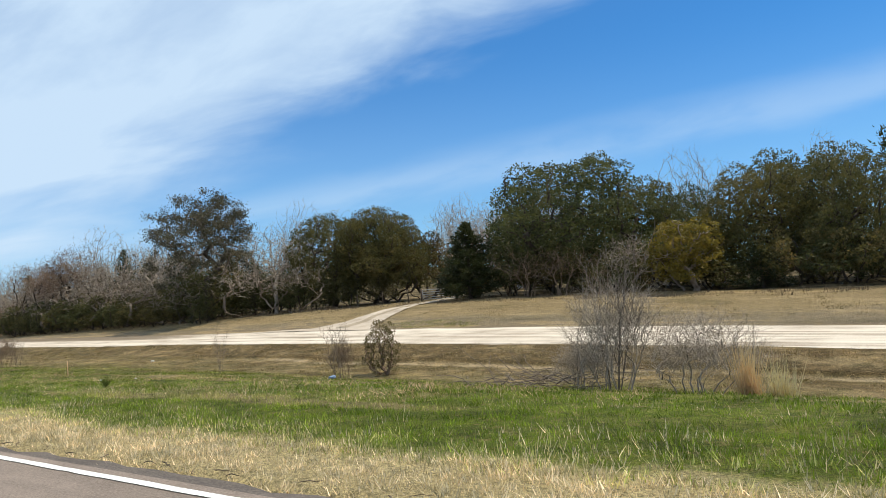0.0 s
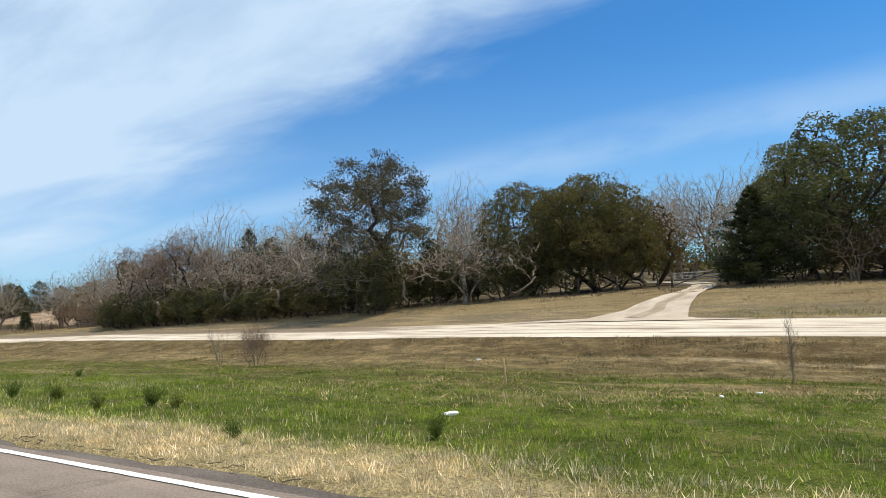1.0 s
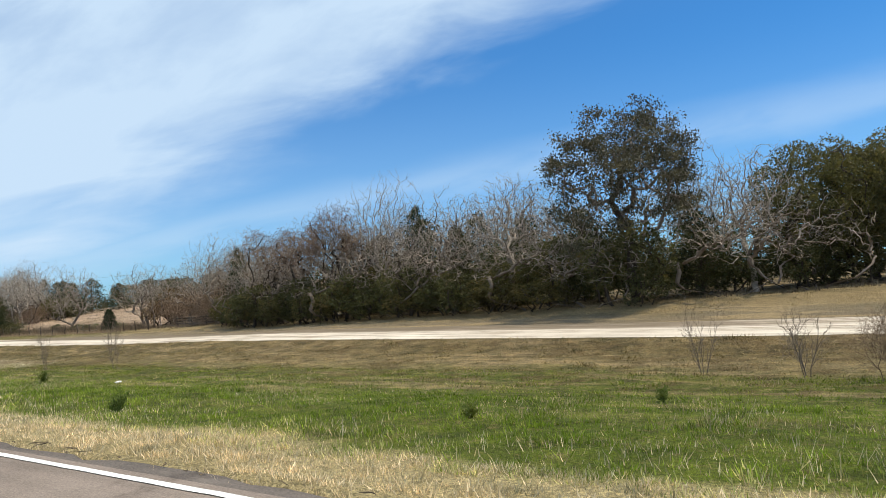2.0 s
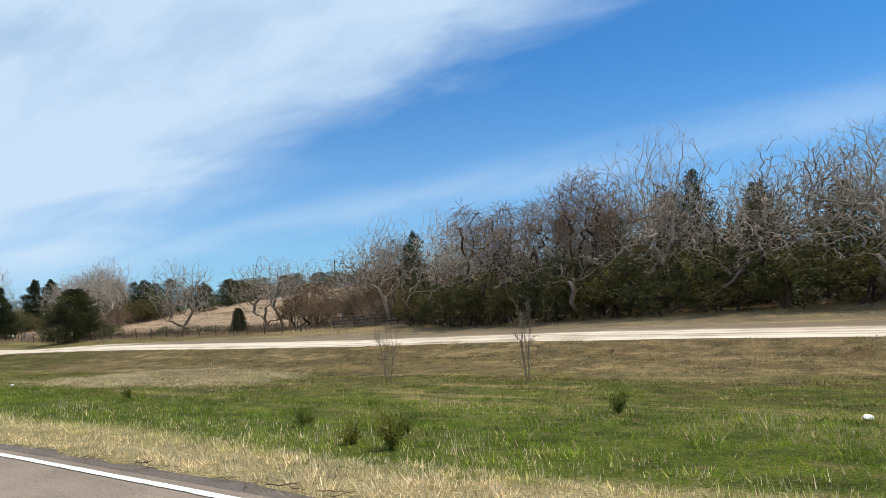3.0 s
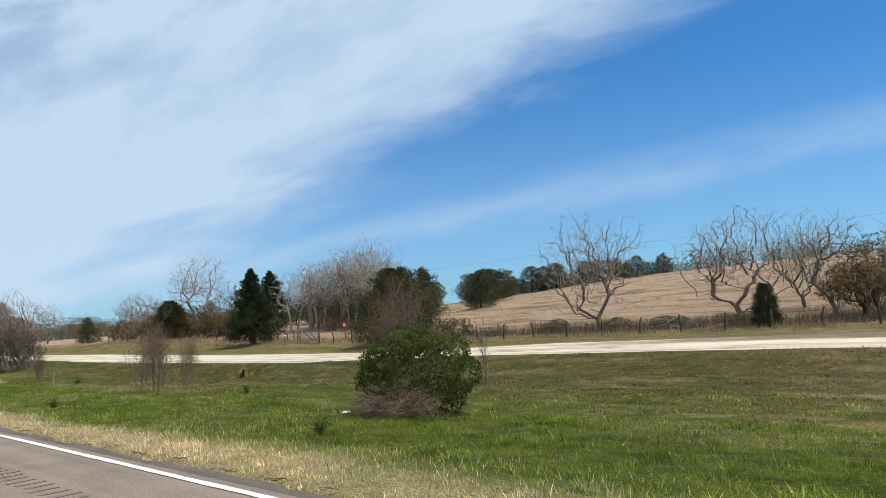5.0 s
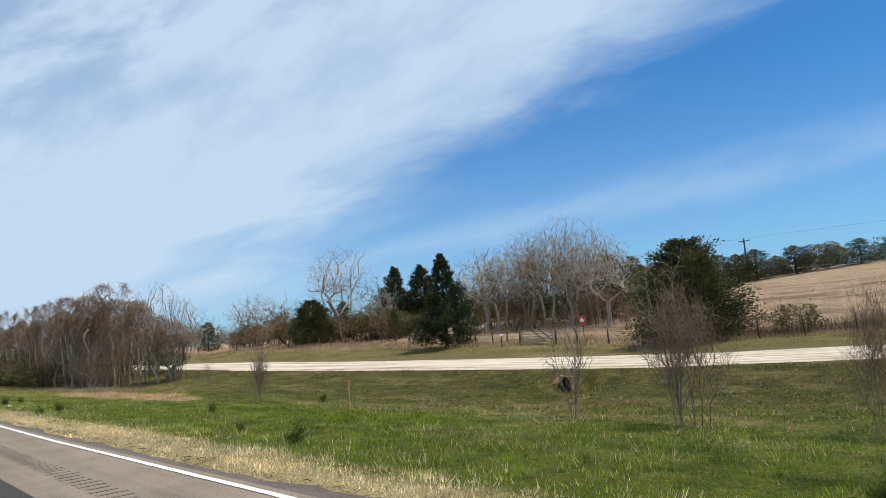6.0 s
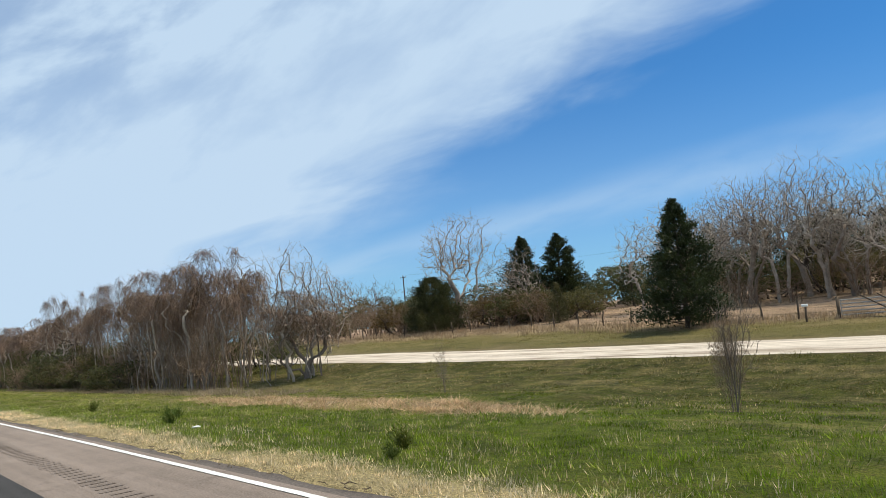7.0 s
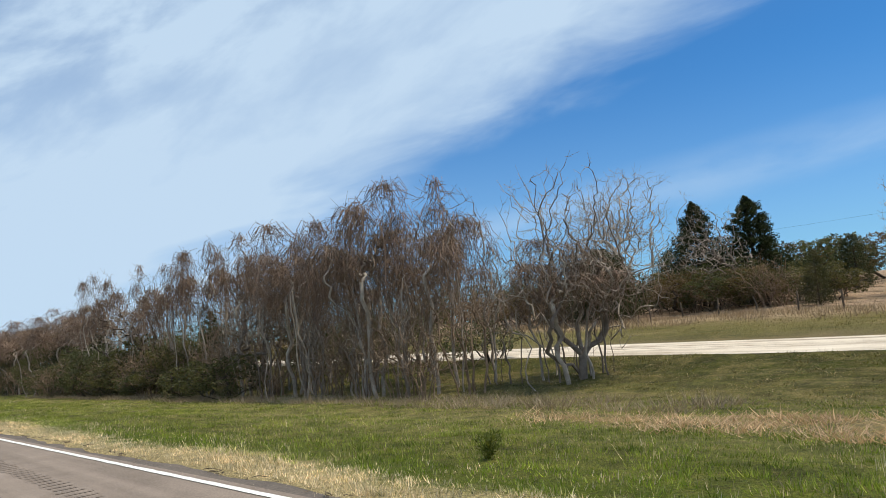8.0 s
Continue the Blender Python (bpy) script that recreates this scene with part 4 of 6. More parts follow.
for s in (11, 12, 13, 14):
    stock("bare", bare_tree(s))
for s in (15, 16):
    stock("bare", bare_tree(s, BARK_DARK, fork=0.13, wide=0.55, lean=0.12))
for s in (24, 25, 26):
    stock("palebare", bare_tree(s, BARK_GREY, 760, 0.26, 0.46, 1, 0.32, 4, 0.04, BARK_PALE if s == 25 else BARK_GREY, wave=0.085, tip=0.0100))
for s in (27, 28, 29):
    stock("vase", bare_tree(s, BARK_BROWN, 820, 0.13, 0.60, 1, 0.30, 4, 0.02, power=0.43, low=-0.92, wave=0.115, tip=0.0135))
for s in (34, 35, 36):
    stock("sprawl", bare_tree(s, BARK_BROWN, 300, 0.12, 0.62, 3, 0.12, 3, 0.25, BARK_GREY, 0.42, -0.7, 0.18, 0.015))
for s in (17, 18, 19):
    stock("slim", bare_tree(s, BARK_GREY, 440, 0.34, 0.42, 2, 0.22, top=BARK_PALE))
for s in (21, 22):
    stock("farbare", bare_tree(s, points=300))
for s in (31, 32, 33):
    stock("tangle", vine_tree(s, BARK_DARK, 1.2, 500, 0.75, 15, 0.85, 0.40))
for s in (37, 38, 39):
    stock("curtain", vine_tree(s, BARK_GREY, 2.3, 620, 0.3, 9, 1.15, 0.2))
for s in (41, 42, 43):
    stock("oak", lobed_tree(s, LEAF_OAK, BARK_DARK, 56, 38000, 0.155, base=0.05, lobe=(0.10, 0.15), open_share=0.10, sprigs=1))
stock("greatoak", open_oak(45, LEAF_GREY, BARK_DARK, 11.7, 10.6, 420, 120, 0.13, 0.29))
stock("russet", lobed_tree(48, LEAF_RUSSET, BARK_DARK, 22, 9000, 0.16, 6.0, 6.0, 0.05, (0.12, 0.18), 0.75, 0.12, 3, 0.35, 3))
stock("yellow", lobed_tree(49, LEAF_YELLOW, BARK_BROWN, 14, 9000, 0.17, 4.4, 4.6, 0.1, (0.15, 0.22), 0.75, 0.12, 2, 0.3))
for s in (51, 52, 53):
    stock("juniper", conifer(s, LEAF_JUNIPER, 44, 0.72, 0.34, power=0.58, size=0.245))
stock("bigjuniper", conifer(54, LEAF_JUNIPER, 170, 0.95, 0.30, power=0.5, size=0.2, boughs=230, scatter=0.75))
for s in (56, 57):
    stock("cedar", conifer(s, LEAF_CEDAR, 210, 0.60, 0.34, size=0.18, boughs=130, scatter=0.7, power=0.74, skirt=0.05))
stock("youngcedar", conifer(58, LEAF_CEDAR, 110, 0.66, 0.08, size=0.24, power=0.36, skirt=0.03))
for s in (61, 62, 63):
    stock("shrub", lobed_tree(s, LEAF_SHRUB, BARK_DARK, 20, 5200, 0.14, 3.4, 4.2, 0.04, (0.11, 0.19), 0.8, 0.05, 3, 0.24, 0))
stock("bigbush", lobed_tree(66, LEAF_BUSH, BARK_BROWN, 34, 34000, 0.075, 2.1, 3.2, -0.05, (0.09, 0.17), 0.8, 0.035, 5, 0.42))
stock("evsap", lobed_tree(67, LEAF_SAPLING, SCRUB_BARK, 40, 9000, 0.055, 2.1, 1.5, -0.04, (0.10, 0.17), 1.2, 0.05, 4, 0.5, 16))
for s in (71, 72, 73):
    stock("scrub", scrub(s, SCRUB_BARK))
stock("twigbush", scrub(76, SCRUB_BARK, 9, 2.0, 600, 0.5, 0.22, 0.004))
stock("palebush", scrub(77, BARK_GREY, 9, 2.0, 800, 0.46, 0.24, 0.0036))
for s in (81, 82, 83):
    stock("sapling", sapling(s, BARK_BROWN))
stock("whip", bare_tree(85, BARK_BROWN, 60, 0.5, 0.2, 2, 0.4, 2, 0.03, BARK_GREY))
stock("whip", bare_tree(86, BARK_BROWN, 70, 0.42, 0.24, 3, 0.4, 2, 0.04, BARK_GREY))

NAMES = {"bare": ("bare_tree", "leafless grey-branched tree at the edge of the wood", "tree", "leafless trees"),
         "palebare": ("bare_tree", "pale grey leafless tree with a rounded twiggy crown", "tree", "leafless trees"),
         "vase": ("bare_tree", "leafless spreading tree with dark trunk and grey twigs", "tree", "leafless trees"),
         "sprawl": ("sprawling_bare_tree", "low leafless tree with pale sprawling crooked limbs", "tree", "leafless trees"),
         "slim": ("slender_bare_tree", "slender brown-trunked leafless tree in the grove", "tree", "leafless trees"),
         "farbare": ("bare_tree", "leafless tree standing far off", "tree", "leafless trees"),
         "tangle": ("vine_covered_tree", "leafless tree smothered in dry brown hanging vines", "tree", "vine-covered trees"),
         "curtain": ("vine_covered_tree", "clump of pale stems under hanging curtains of dry brown vine", "tree", "vine-covered trees"),
         "oak": ("live_oak", "dark evergreen live oak with a dense rounded crown", "tree", "live oaks"),
         "greatoak": ("great_live_oak", "tall old live oak with open grey-green crown on winding limbs", "tree", ""),
         "russet": ("russet_oak", "small oak holding russet brown leaves", "tree", ""),
         "yellow": ("yellowing_tree", "low tree with yellow-olive leaves before the dark wood", "tree", ""),
         "juniper": ("juniper", "broad dark green juniper with ragged outline", "juniper", "junipers"),
         "bigjuniper": ("juniper", "large dark green juniper with spreading ragged boughs", "juniper", "junipers"),
         "cedar": ("red_cedar", "conical dark green cedar with dense foliage", "cedar", "cedars"),
         "youngcedar": ("young_cedar", "small rounded dark green cedar by the pasture fence", "cedar", ""),
         "shrub": ("evergreen_shrub", "dark green evergreen shrub under the trees", "shrub", "evergreen shrubs"),
         "bigbush": ("privet_bush", "dense bright green bush on the grass verge", "bush", ""),
         "evsap": ("young_evergreen", "small sapling with sparse brown-green leaves on the mown bank", "shrub", ""),
         "scrub": ("leafless_scrub", "brown leafless scrub with many thin stems", "shrub", "leafless scrub"),
         "twigbush": ("twiggy_bush", "brown leafless twiggy bush in the verge", "bush", "twiggy bushes"),
         "palebush": ("twiggy_bush", "pale grey leafless twiggy bush in the verge", "bush", "twiggy bushes"),
         "whip": ("pale_sapling", "slender pale leafless sapling at the edge of the vine thicket", "sapling", "pale stems"),
         "sapling": ("bare_sapling", "slender leafless sapling standing in the grass", "sapling", "saplings")}
PLANTED = {}
plant_rng = random.Random(4)


def plant(kind, x, y, height, width, sink=0.05, turn=None):
    """Sets a plant of that height and width on the ground."""
    options = STOCK[kind]
    meshes, h, w = options[PLANTED.get(kind, 0) % len(options)]
    PLANTED[kind] = PLANTED.get(kind, 0) + 1
    name, label, category, group = NAMES[kind]
    turn = plant_rng.uniform(0, 360) if turn is None else turn
    top = new(name)
    top.empty_display_size = 0.3
    top.matrix_basis = Matrix.LocRotScale((x, y, ground_z(x, y) - sink), Euler((0, 0, radians(turn))), (width / w, width / w, height / h))
    tagged(top, label, category, group)
    for part_name, me in meshes:
        part(part_name, me, top)
    return top


# ---- the wood east of the drive ----
for row in (("cedar", -28.5, 44.4, 5.8, 4.4), ("oak", -22.3, 50.0, 10.1, 12.0), ("scrub", -21.2, 45.0, 3.7, 4.6), ("bare", -16.1, 45.0, 3.9, 3.2), ("palebare", -15.4, 60.0, 10.8, 6.0),
            ("yellow", -12.2, 44.6, 4.5, 4.8), ("oak", -8.6, 50.0, 7.8, 7.4), ("oak", -3.4, 49.0, 8.2, 6.6), ("palebare", -5.5, 62.0, 10.6, 6.0), ("juniper", -0.3, 56.0, 10.8, 6.2)):
    plant(*row)
for row in (("juniper", -8.2, 46.0, 2.6, 3.5), ("scrub", -23.6, 44.5, 4.0, 4.4), ("shrub", -6.4, 46.0, 3.4, 3.8), ("shrub", -3.2, 46.2, 3.3, 4.1), ("shrub", -25.0, 46.5, 3.6, 3.9),
            ("shrub", -12.0, 47.0, 2.2, 4.2), ("shrub", -17.2, 47.0, 2.9, 4.0), ("scrub", -18.4, 45.4, 2.6, 3.4), ("oak", -14.6, 53.0, 7.0, 6.0), ("shrub", -0.4, 46.0, 3.4, 4.2)):
    plant(*row)

for row in (("shrub", -27.0, 47.5, 4.4, 4.6), ("shrub", -22.0, 47.2, 3.6, 4.8), ("shrub", -9.0, 48.0, 4.4, 5.0), ("shrub", -19.0, 50.0, 4.0, 5.4), ("shrub", -14.5, 49.0, 4.2, 5.0),
            ("shrub", -5.0, 48.5, 4.8, 5.0), ("oak", -19.0, 56.0, 8.5, 8.0), ("oak", -27.0, 55.0, 9.0, 8.0), ("oak", -7.0, 56.0, 9.0, 8.0), ("shrub", 1.6, 48.0, 4.4, 5.0)):
    plant(*row)

# undergrowth that closes the foot of the wood
for k, x in enumerate((-29.5, -26.6, -23.0, -20.0, -17.0, -14.2, -11.0, -7.6, -4.4, -1.4, 1.4)):
    plant(("shrub", "scrub", "russet")[k % 3 if k % 4 else 0], x, 46.2 + 0.9 * (k % 2), 2.0 + 0.35 * (k % 3), 4.2)

# ---- the wood between the drive and the great oak ----
for row in (("oak", -43.2, 50.5, 8.2, 8.0), ("oak", -38.4, 48.0, 6.6, 6.0), ("shrub", -44.2, 45.5, 2.6, 4.0), ("shrub", -39.0, 46.6, 2.0, 3.0)):
    plant(*row)
for row in (("oak", -45.2, 47.0, 8.5, 8.0), ("oak", -40.7, 49.0, 8.6, 8.6), ("russet", -37.6, 51.0, 6.0, 5.8), ("shrub", -46.4, 43.5, 2.8, 3.3), ("shrub", -42.1, 45.2, 2.6, 3.6),
            ("palebare", -48.6, 43.0, 7.8, 5.6), ("palebare", -54.4, 52.0, 11.0, 5.0), ("palebare", -41.0, 72.0, 10.5, 6.5), ("palebare", -37.5, 75.0, 10.5, 6.5), ("palebare", -31.5, 70.0, 11.5, 5.5)):
    plant(*row)
for row in (("palebare", -49.4, 74.0, 12.0, 8.2), ("greatoak", -54.9, 40.5, 11.7, 9.0), ("shrub", -55.2, 39.5, 4.7, 5.8), ("shrub", -60.3, 41.0, 4.2, 4.6), ("juniper", -51.6, 43.0, 5.0, 4.2),
            ("shrub", -53.8, 39.0, 2.2, 3.0), ("palebare", -63.7, 41.0, 9.0, 6.2), ("bare", -67.8, 40.0, 8.4, 5.0), ("palebare", -74.3, 41.0, 10.6, 5.6), ("juniper", -73.1, 43.0, 8.2, 3.4)):
    plant(*row)
for row in (("bare", -78.4, 41.0, 9.2, 4.6), ("tangle", -80.1, 38.6, 8.7, 5.0), ("tangle", -87.0, 39.4, 8.0, 5.6), ("bare", -63.2, 46.0, 8.7, 4.4), ("juniper", -98.7, 46.0, 6.4, 2.6),
            ("palebare", -70.5, 46.0, 8.6, 5.0), ("bare", -59.0, 45.0, 8.0, 5.0), ("palebare", -83.0, 45.0, 8.4, 5.0), ("scrub", -49.5, 45.5, 3.8, 4.6), ("shrub", -49.6, 43.6, 2.4, 3.4)):
    plant(*row)
for row in (("shrub", -85.6, 37.5, 3.4, 4.7), ("shrub", -80.7, 38.0, 3.7, 4.6), ("shrub", -76.0, 38.5, 3.5, 4.8), ("shrub", -71.6, 39.0, 3.5, 4.6), ("shrub", -67.5, 39.5, 3.2, 4.5),
            ("shrub", -63.6, 40.0, 3.1, 4.6), ("shrub", -89.4, 38.6, 2.8, 3.8), ("juniper", -69.6, 43.5, 6.2, 3.6), ("juniper", -79.0, 44.0, 6.0, 3.6), ("shrub", -58.0, 43.5, 4.2, 4.6)):
    plant(*row)

for row in (("shrub", -56.0, 43.6, 5.0, 5.2), ("shrub", -61.5, 44.0, 4.6, 5.2), ("shrub", -66.0, 44.0, 4.8, 5.0), ("shrub", -71.0, 43.5, 4.4, 5.0), ("shrub", -76.0, 43.0, 4.6, 5.0),
            ("shrub", -81.0, 42.6, 4.4, 5.0), ("shrub", -86.0, 42.0, 4.0, 4.6), ("shrub", -52.0, 45.5, 4.4, 5.0), ("shrub", -46.5, 49.5, 4.0, 5.0), ("juniper", -65.5, 46.5, 6.6, 4.2), ("juniper", -70.5, 48.0, 7.4, 5.4), ("juniper", -76.5, 48.5, 7.6, 5.4), ("juniper", -80.5, 47.0, 6.6, 5.0), ("juniper", -61.5, 48.0, 6.8, 5.4)):
    plant(*row)
for row in (("bare", -76.5, 46.5, 9.0, 5.4), ("bare", -67.0, 48.0, 9.4, 5.6), ("bare", -88.0, 47.0, 8.2, 5.2), ("bare", -94.0, 46.0, 7.6, 5.0), ("bare", -81.0, 49.0, 9.2, 5.6),
            ("tangle", -86.4, 40.8, 7.4, 4.6), ("shrub", -91.0, 42.6, 3.4, 4.4), ("juniper", -83.5, 46.0, 7.0, 4.0), ("bare", -71.5, 39.6, 7.0, 5.0), ("bare", -84.6, 38.8, 6.2, 5.2)):
    plant(*row)

for k in range(6):
    plant("sprawl", -61.5 - 5.6 * k, 39.8 - 0.15 * k, 5.6 + 0.5 * (k % 3), 7.4)

for k in range(9):
    plant("farbare", -50.0 - 4.2 * k, 51.5 + 1.5 * (k % 3), 9.6 - 0.4 * (k % 2), 6.4)
for k in range(11):
    plant("shrub", -47.0 - 4.4 * k, 45.6 - 0.2 * k, 2.6, 5.4)
for row in (("sprawl", -49.5, 40.6, 5.2, 7.0), ("sprawl", -57.2, 38.8, 5.0, 6.6), ("sprawl", -45.5, 42.6, 5.0, 6.6)):
    plant(*row)
for k in range(9):
    plant("shrub", -60.5 - 3.4 * k, 38.9 - 0.12 * k, 1.9 + 0.4 * (k % 3), 4.2)
for k in range(6):
    plant("shrub", -2.0 - 4.6 * k, 51.5, 2.8, 5.4)

# ---- the west end of the wood ----
for row in (("tangle", -78.0, 40.6, 9.0, 5.6), ("tangle", -83.8, 41.4, 8.0, 4.4), ("palebare", -97.7, 42.0, 8.5, 5.0), ("palebare", -91.0, 42.0, 8.3, 5.6), ("bare", -87.8, 43.0, 8.2, 4.2),
            ("juniper", -95.5, 43.0, 7.1, 2.6), ("scrub", -95.1, 41.0, 3.8, 3.5), ("scrub", -91.9, 42.0, 4.2, 3.7), ("scrub", -114.5, 49.0, 3.1, 3.3)):
    plant(*row)
for row in (("scrub", -111.2, 49.0, 3.2, 3.5), ("bare", -104.5, 43.5, 6.8, 4.6), ("scrub", -100.5, 43.0, 3.0, 4.0), ("shrub", -93.0, 39.6, 2.4, 3.2), ("scrub", -105.5, 46.0, 3.0, 4.0), ("scrub", -98.3, 40.8, 2.2, 3.0)):
    plant(*row)

for row in (("bare", -101.5, 46.0, 7.4, 5.2), ("scrub", -103.0, 44.6, 3.6, 4.4), ("scrub", -108.0, 45.0, 2.6, 3.6), ("bare", -97.0, 50.0, 8.0, 5.6), ("juniper", -101.0, 50.0, 4.6, 3.4), ("scrub", -106.5, 44.8, 3.2, 4.4), ("scrub", -110.5, 46.0, 2.6, 4.0)):
    plant(*row)

for row in (("scrub", -99.5, 44.5, 4.6, 5.0), ("scrub", -103.5, 47.0, 4.8, 5.4), ("scrub", -107.5, 48.0, 4.2, 5.2), ("russet", -105.5, 50.5, 4.0, 4.6), ("scrub", -101.0, 47.5, 5.2, 5.0), ("russet", -99.8, 52.0, 4.8, 5.0), ("scrub", -111.5, 51.0, 3.4, 5.0), ("scrub", -96.5, 43.8, 4.0, 4.6)):
    plant(*row)

# brush that closes the wood towards the pasture
for row in (("bare", -107.0, 50.0, 8.0, 6.0), ("bare", -103.6, 50.0, 8.0, 5.4), ("whip", -110.0, 43.2, 5.8, 2.2), ("russet", -112.6, 45.0, 2.8, 3.6), ("scrub", -110.6, 46.2, 3.2, 4.4), ("scrub", -108.6, 45.2, 3.2, 4.4),
            ("scrub", -106.8, 47.0, 3.4, 4.4), ("scrub", -104.0, 44.2, 3.4, 4.2), ("russet", -105.4, 46.8, 2.8, 3.6), ("scrub", -101.6, 44.0, 4.2, 4.6), ("russet", -102.0, 47.6, 4.6, 4.6), ("scrub", -99.0, 44.0, 4.2, 4.8),
            ("juniper", -100.4, 46.0, 4.8, 3.4), ("tangle", -100.0, 47.0, 7.0, 5.0), ("scrub", -96.2, 42.6, 3.8, 4.6), ("shrub", -93.2, 41.0, 2.8, 4.2)):
    plant(*row)

# ---- along the pasture fence ----
for row in (("vase", -120.2, 47.7, 7.2, 7.4), ("vase", -128.2, 42.9, 8.0, 6.6), ("vase", -117.0, 50.9, 6.4, 4.4), ("youngcedar", -116.3, 41.3, 2.5, 1.45), ("shrub", -140.0, 41.0, 1.7, 2.8),
            ("scrub", -129.7, 42.4, 1.1, 2.8), ("scrub", -124.5, 43.0, 0.9, 2.4), ("scrub", -133.0, 42.2, 1.0, 2.6), ("shrub", -131.6, 42.8, 1.0, 1.8), ("scrub", -121.4, 43.0, 0.9, 2.6)):
    plant(*row)

for row in (("scrub", -114.0, 42.6, 1.2, 2.8), ("shrub", -118.6, 43.2, 0.9, 2.6), ("scrub", -119.0, 42.4, 1.2, 2.8), ("shrub", -123.0, 43.0, 0.9, 2.8), ("scrub", -126.5, 42.6, 1.1, 2.8),
            ("shrub", -127.0, 43.4, 0.9, 2.4), ("scrub", -132.5, 42.4, 1.1, 3.0), ("scrub", -136.5, 41.8, 1.2, 3.0), ("scrub", -142.0, 40.8, 1.4, 2.4), ("scrub", -112.5, 47.0, 2.8, 4.0)):
    plant(*row)

# ---- the grove and its cedars ----
# the brown scrub that closes the wood at the corner of the pasture
for row in (("bare", -113.4, 44.2, 6.0, 4.0), ("scrub", -111.4, 43.8, 3.4, 4.4), ("scrub", -110.2, 45.6, 3.8, 4.4), ("russet", -111.8, 46.6, 4.0, 4.4),
            ("scrub", -108.6, 44.2, 3.8, 4.4), ("scrub", -107.6, 46.4, 4.4, 4.6)):
    plant(*row)
for row in (("bigjuniper", -145.6, 39.5, 6.2, 6.8), ("slim", -176.0, 53.0, 8.8, 6.6), ("palebare", -170.8, 54.0, 9.9, 6.8), ("palebare", -166.7, 55.0, 10.5, 7.4), ("palebare", -158.8, 50.0, 8.0, 6.6),
            ("slim", -173.3, 58.0, 8.6, 6.3), ("juniper", -177.5, 62.0, 7.0, 4.0), ("juniper", -169.7, 63.0, 5.9, 4.5), ("cedar", -168.3, 39.7, 8.0, 5.0), ("cedar", -196.0, 56.0, 8.7, 5.2)):
    plant(*row)
for row in (("cedar", -191.8, 57.0, 8.4, 6.0), ("juniper", -183.6, 46.0, 3.4, 2.0), ("bigjuniper", -198.2, 44.6, 5.4, 5.8), ("palebare", -198.9, 49.0, 11.8, 8.0), ("bare", -192.3, 50.0, 7.6, 5.4),
            ("scrub", -192.9, 48.0, 3.7, 6.4), ("scrub", -224.5, 50.0, 7.6, 6.6), ("scrub", -218.1, 52.0, 7.0, 6.5), ("shrub", -184.3, 50.0, 2.5, 4.2), ("juniper", -169.8, 67.0, 6.3, 5.8)):
    plant(*row)
for row in (("scrub", -214.6, 49.0, 5.0, 6.8), ("scrub", -207.0, 48.0, 3.2, 5.4), ("juniper", -185.4, 60.0, 4.2, 3.0), ("juniper", -201.3, 60.0, 4.2, 4.0), ("shrub", -188.5, 49.0, 2.2, 4.4),
            ("scrub", -162.5, 52.0, 3.4, 3.6), ("bare", -163.0, 52.5, 8.4, 5.0), ("scrub", -169.0, 51.0, 2.0, 3.4), ("scrub", -155.8, 48.6, 2.4, 2.6), ("juniper", -166.0, 60.0, 6.4, 4.6)):
    plant(*row)
for row in (("bare", -232.0, 56.0, 8.5, 6.5), ("scrub", -236.0, 46.0, 5.5, 6.5), ("juniper", -228.0, 44.0, 4.4, 4.0), ("farbare", -250.0, 60.0, 9.0, 7.0), ("scrub", -248.0, 40.0, 4.6, 6.0), ("farbare", -275.0, 52.0, 9.0, 7.0),
            ("juniper", -266.0, 44.0, 6.0, 5.0), ("farbare", -300.0, 46.0, 9.0, 8.0), ("farbare", -330.0, 36.0, 9.0, 8.0), ("juniper", -316.0, 40.0, 6.0, 6.0), ("farbare", -360.0, 40.0, 10.0, 9.0)):
    plant(*row)

for row in (("slim", -164.5, 53.0, 9.2, 5.6), ("slim", -173.5, 52.5, 8.4, 5.2), ("slim", -178.6, 52.0, 7.6, 5.0),
            ("shrub", -170.0, 57.0, 3.0, 5.0), ("shrub", -164.0, 57.0, 3.0, 5.0), ("shrub", -176.0, 57.0, 3.0, 5.0), ("scrub", -158.0, 51.5, 3.0, 4.4), ("juniper", -172.5, 62.0, 6.4, 5.0)):
    plant(*row)
for row in (("shrub", -190.5, 51.0, 3.4, 5.0), ("shrub", -196.0, 51.0, 3.2, 5.0), ("shrub", -205.0, 50.0, 3.4, 5.0), ("scrub", -201.0, 47.5, 3.0, 5.0), ("scrub", -186.5, 47.5, 1.6, 4.0), ("shrub", -212.0, 53.0, 3.6, 5.4), ("juniper", -208.5, 56.0, 5.2, 4.4)):
    plant(*row)

# brown brush behind the pasture fence
for row in (("scrub", -195.6, 48.0, 3.4, 4.6), ("russet", -193.4, 48.8, 3.0, 4.6), ("shrub", -191.2, 48.2, 2.8, 4.8), ("russet", -188.8, 48.6, 2.8, 4.6), ("scrub", -186.8, 48.0, 2.4, 4.4), ("scrub", -190.2, 47.4, 2.4, 4.4),
            ("scrub", -203.6, 45.6, 3.6, 5.0), ("russet", -206.6, 46.2, 3.2, 5.0), ("scrub", -210.0, 46.0, 3.8, 5.4), ("scrub", -213.4, 47.2, 4.0, 5.6), ("scrub", -201.6, 46.8, 3.6, 4.8),
            ("russet", -192.2, 67.0, 4.4, 6.0), ("russet", -188.6, 68.0, 4.2, 6.0), ("russet", -185.2, 69.0, 4.0, 5.6)):
    plant(*row)
